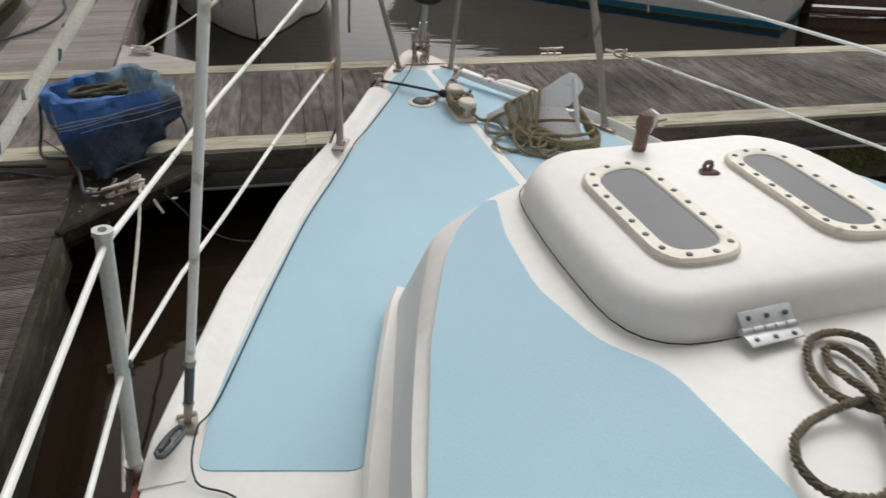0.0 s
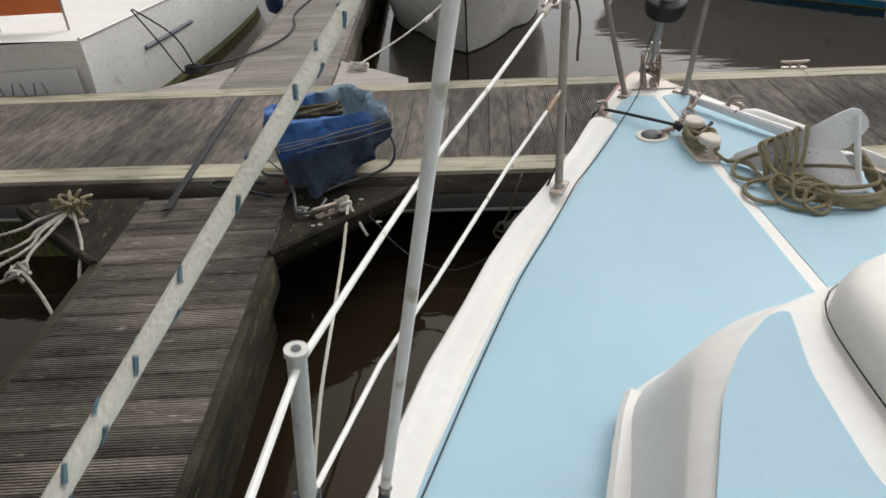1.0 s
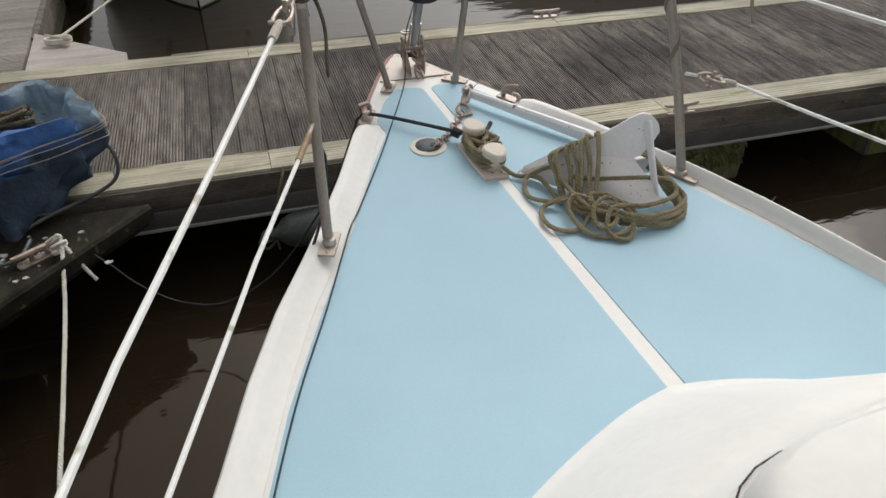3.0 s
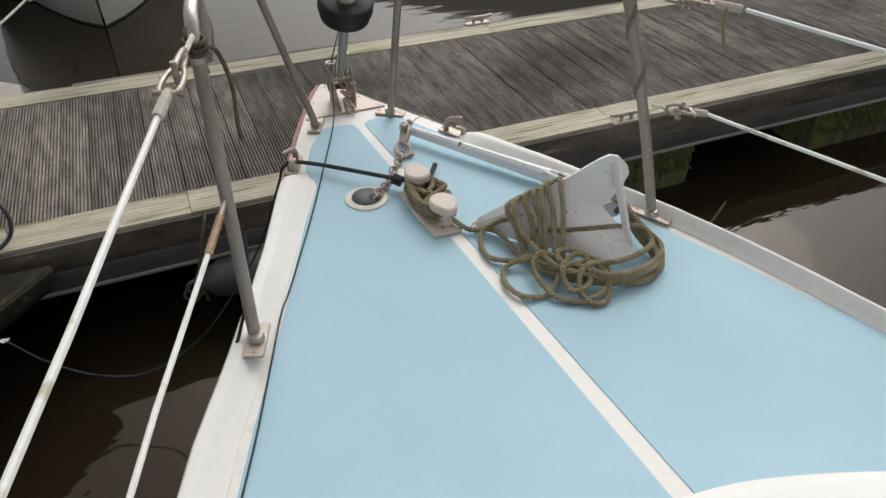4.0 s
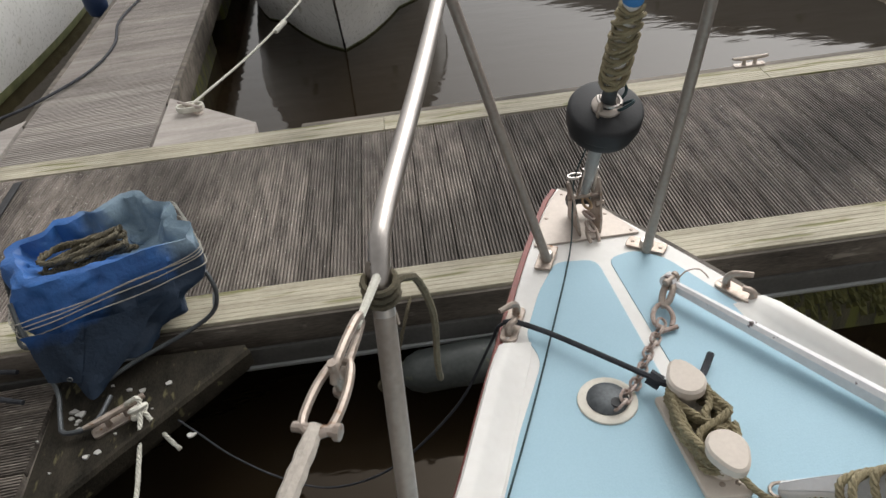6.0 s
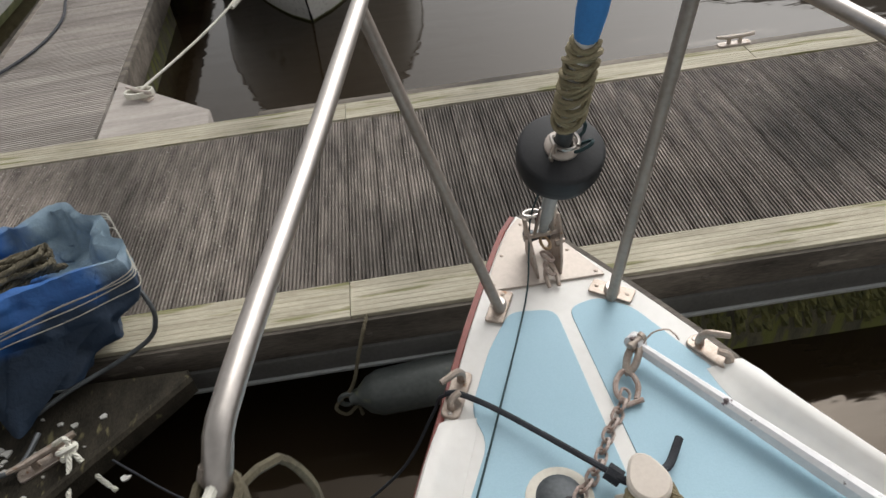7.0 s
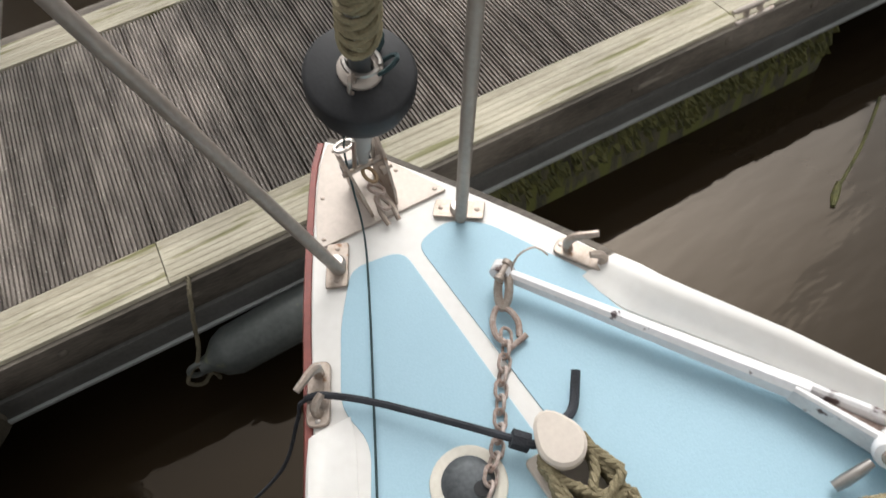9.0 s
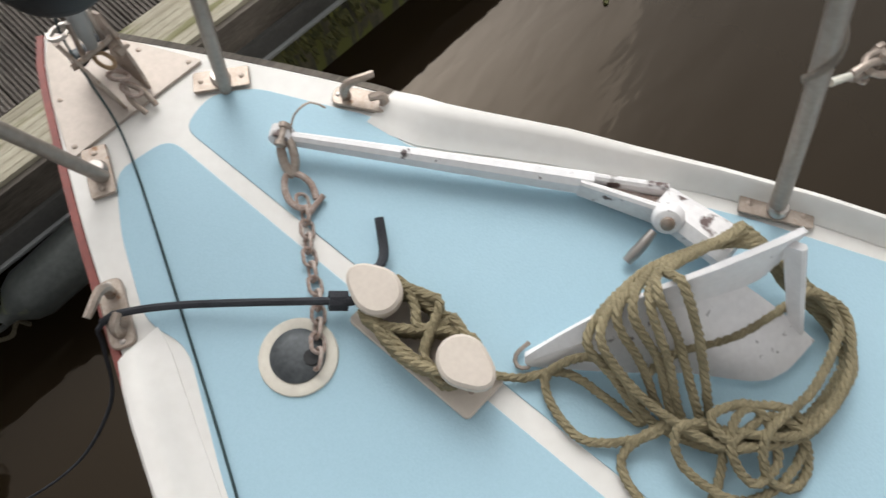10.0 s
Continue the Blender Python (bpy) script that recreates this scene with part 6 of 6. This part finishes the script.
# ---- neighbouring boats ----
def neighbour(name, label, L, beam, free, rake, place, stripe=None, transom=True, deck_mat=None):
    """A moored yacht: hull with raked stem, transom, boot stripe, slimy waterline, deck and coachroof. Bow along +y, keel line at z = 0 on the water."""
    b = thing(name, label, "boat", at=(0, 0, 0))
    b.matrix_world = place
    sec = []
    N = 26
    for i in range(N + 1):
        s = i / N
        half = beam / 2 * (0.70 + 0.30 * math.sin(min(1, s / 0.55) * math.pi / 2)) if s < 0.55 else beam / 2 * math.cos((s - 0.55) / 0.45 * math.pi / 2) ** 0.75
        sheer = free * (1 + 0.28 * max(0, (s - 0.4) / 0.6) ** 1.6 + 0.04 * max(0, (0.4 - s)))
        sec.append((s, max(half, 0.012), sheer))

    def ring(s, half, sheer, z0, z1, n=7, out=0.0):
        row = []
        for k in range(n):
            z = z0 + (z1 - z0) * k / (n - 1)
            f = max(0.0, min(1.0, (z + 0.35) / (sheer + 0.35)))
            w = half * (0.74 + 0.26 * math.sin(f * math.pi / 2) ** 0.8) * (1 - (0.25 * (1 - f) if s > 0.8 else 0))
            row.append((w + out, -L / 2 + L * s - (rake * (1 - f) * max(0, (s - 0.6) / 0.4) if s > 0.6 else -0.22 * (1 - f) * max(0, 0.15 - s) / 0.15), z))
        return row

    for nm, mt, za, zb, out, lab in (("topside", M_HULL, 0.10, None, 0.0, "white painted topsides"), ("boot_stripe", stripe or M_ANTIFOUL, 0.02, 0.105, 0.003, "coloured boot stripe"), ("underwater_hull", M_ANTIFOUL, -0.5, 0.025, 0.0, "slimy antifouling")):
        bm = bmesh.new()
        for side in (1, -1):
            vs = [[bm.verts.new((side * p[0], p[1], p[2])) for p in ring(s, h, f, za, f if zb is None else zb, 9 if zb is None else 3, out)] for s, h, f in sec]
            for a, c in zip(vs, vs[1:]):
                for k in range(1, len(a)):
                    bm.faces.new((a[k - 1], a[k], c[k], c[k - 1]))
        a = [ring(*sec[0], za, sec[0][2] if zb is None else zb, 9 if zb is None else 3, out)]
        tr = [bm.verts.new(p) for p in a[0]] + [bm.verts.new((-p[0], p[1], p[2])) for p in a[0][::-1]]
        bm.faces.new(tr)
        bmesh.ops.remove_doubles(bm, verts=bm.verts[:], dist=0.002)
        part(nm, bm, mt, b, lab)
    edge = [ring(s, h, f, f - 0.01, f, 2)[1] for s, h, f in sec]
    rings = [[(p[0] * q, p[1], p[2] + 0.03 * (1 - abs(q))) for q in (1, 0.6, 0.2, -0.2, -0.6, -1)] for p in edge]
    part("deck", loft(rings, closed=False), deck_mat or M_WHITE, b, "pale deck")
    for side in (1, -1):
        part("toe_rail", tube([Vector((side * p[0], p[1], p[2] + 0.012)) for p in edge], 0.016, 6), M_WHITE, b)
    o = round_poly([(-beam * 0.28, -L * 0.10), (beam * 0.28, -L * 0.10), (beam * 0.16, L * 0.26), (-beam * 0.16, L * 0.26)], 0.2)
    part("coachroof", slab(o, free * 0.95, free + 0.38, 0.05), M_WHITE, b, "white coachroof")
    return b


WL = -1.30
yacht = neighbour("moored_yacht", "white moored yacht with slimy waterline and bow towards the walkway", 7.6, 2.5, 0.85, 1.0, pose(-0.55, 8.46, WL, 0, 0, 178), M_HULL)
part("stem_band", tube([(0.0, 3.80, 1.05), (0.0, 3.32, 0.5), (0.0, 2.98, 0.12)], 0.012, 6), M_OLDSTEEL, yacht, "dark stem band")
cruiser = neighbour("moored_cruiser", "white moored cruiser lying stern-to with a square transom", 8.6, 3.1, 0.95, 1.0, pose(-5.22, 7.40, WL, 0, 0, 0))
o = round_poly([(-0.55, 0.30), (0.55, 0.30), (0.55, 0.72), (-0.55, 0.72)], 0.02)
plate = bmesh.new()
add_slab(plate, o, 0, 0.01, 0.002)
bmesh.ops.transform(plate, matrix=Matrix.Translation((0.42, -4.29, 0.0)) @ pose(0, 0, 0, 90, 0, 0), verts=plate.verts[:])
part("name_panel", plate, M_PANEL, cruiser, "pale grey panel")
for k in range(6):
    bm = bmesh.new()
    add_box(bm, (0.012, 0.006, 0.14), pose(0.14 + 0.10 * k, -4.304, 0.55, 0, 12 * (-1) ** k, 0))
    part("marking_bar", bm, M_GREY, cruiser)
bm = bmesh.new()
add_box(bm, (0.42, 0.006, 0.025), pose(0.42, -4.304, 0.40))
part("marking_bar", bm, M_GREY, cruiser)
for y0, y1, z in ((-3.3, -2.2, 0.62), (-0.8, 0.6, 0.80)):
    line = []
    for i in range(8):
        y = y0 + (y1 - y0) * i / 7
        s = (y + 4.3) / 8.6
        half = 1.55 * (0.70 + 0.30 * math.sin(min(1, s / 0.55) * math.pi / 2))
        f = (z + 0.35) / (0.95 * 1.02 + 0.35)
        line.append(Vector((half * (0.74 + 0.26 * math.sin(f * math.pi / 2) ** 0.8) + 0.006, y, z)))
    part("side_stripe", tube(line, 0.02, 6, squash=1.3), M_BOARDGREY, cruiser, "dark rubbing stripe")
bm = bmesh.new()
add_box(bm, (0.62, 0.02, 0.30), pose(0.5, -3.9, 1.28), 0.006)
part("dodger", bm, M_ORANGE, cruiser, "orange cloth dodger")
for x in (0.18, 0.82):
    part("dodger_post", tube([(x, -3.9, 0.93), (x, -3.9, 1.45)], 0.012, 8), M_STEEL, cruiser)


def navy_fender(x, y, z):
    f = thing("hanging_fender", "navy blue fender hanging from a boat's side", "fender", "hanging fenders", at=(x, y, z))
    part("body", lathe([(0.02, -0.28), (0.09, -0.24), (0.115, -0.16), (0.115, 0.14), (0.08, 0.22), (0.03, 0.26), (0.02, 0.32)], None, 18), M_BLUEFENDER, f)
    part("lanyard", tube([(0, 0, 0.30), (-0.03, 0, 0.62)], 0.006, 6), M_WHITEROPE, f)
    return f


navy_fender(-3.12, 6.35, -0.62)
navy_fender(-3.12, 7.5, -0.60)
navy_fender(-1.50, 8.0, -0.75)
bm = tube(spline([(-3.72, 3.35, -0.15), (-3.55, 3.36, -0.45), (-3.40, 3.38, FT + 0.02), (-3.34, 3.40, FT + 0.05)], 0.03), 0.008, 8)
add_tube(bm, spline([(-3.72, 3.38, -0.15), (-3.42, 3.42, -0.42), (-3.30, 3.44, FT + 0.03)], 0.03), 0.008, 8)
add_tube(bm, spline([(-3.32, 3.42, FT + 0.04), (-3.0, 3.7, FT + 0.03), (-2.7, 4.3, FT + 0.016), (-2.62, 4.9, FT + 0.016), (-2.72, 5.6, FT + 0.016), (-2.64, 6.4, FT + 0.016)], 0.05), 0.012, 8)
for k in range(4):
    add_tube(bm, [Vector((-3.32 + 0.07 * math.cos(a), 3.42 + 0.045 * math.sin(a), FT + 0.012 + 0.018 * k)) for a in [i * math.pi / 6 for i in range(12)]], 0.011, 6, closed=True)
solo("stern_line", bm, M_BLACKROPE, "dark stern line of the cruiser coiled on the pontoon", "rope")
bm = lathe([(0.02, 0), (0.07, 0.02), (0.055, 0.06), (0.02, 0.08)], pose(-4.1, 2.98, WL + 0.28), 10)
solo("stern_fitting", bm, M_DARKTUBE, "small dark drain fitting on the transom", "fitting")
trimmed = neighbour("moored_boat", "white moored boat with a bright blue boot stripe", 8.0, 2.6, 1.0, 1.1, pose(4.75, 8.27, WL, 0, 0, 39.5), M_BOOT)

# ---- added timber stand-in for dark brown shapes beyond the striped boat ----
# made-up landing: darkens the bright water at the far right
landing = thing("timber_landing", "added dark timber stand-in with round piles beyond the moored boat", "landing", kind="structure")
LM = pose(7.6, 5.9, 0, 0, 0, -20)
box_on("deck", 0.0, 9.0, 0.0, 2.4, -0.78, -0.70, M_FASCIA, landing, LM, label="weathered timber deck")
for k in range(3):
    box_on("whaler", 0.0, 9.0, 0.02, 0.14, -0.98 - 0.22 * k, -0.82 - 0.22 * k, M_BROWNWOOD, landing, LM, label="dark red-brown timber whaler")
for k in range(6):
    part("pile", tube([LM @ Vector((0.2 + 1.6 * k, -0.10, -2.2)), LM @ Vector((0.2 + 1.6 * k, -0.10, -0.35))], 0.12, 12), M_GUSSET, landing, "dark wet pile")

# ---- grooved deck boards of the walkway and the fingers ----
board_me = finish(grooved(1.352, BOARD - 0.007, 0.03, 8, 0.013), "deck_board", M_DECKING)
for i in range(-70, 90):
    u = i * BOARD + 0.05
    if abs(u - 1) > 13.5:
        continue
    ob = new("deck_board", board_me)
    ob.parent = walkway
    ob.matrix_world = PT @ Matrix.Translation((u, 1.7105, PZ + 0.0008 * math.sin(i * 2.7)))
finger_me = finish(grooved(FX1 - FX0 - 0.05, BOARD - 0.006, 0.03, 10, 0.007, "x"), "deck_board", M_FINGER)
for i in range(46):
    ob = new("deck_board", finger_me)
    ob.parent = finger
    ob.location = ((FX0 + FX1) / 2, 0.70 - i * BOARD, FT + 0.0008 * math.sin(i * 2.1))
far_me = finish(grooved(GX1 - GX0 - 0.05, BOARD - 0.006, 0.03, 5, 0.005, "x"), "deck_board", M_PALEFINGER)
for i in range(66):
    ob = new("deck_board", far_me)
    ob.parent = far_finger
    ob.location = ((GX0 + GX1) / 2, 2.76 + i * BOARD, FT)
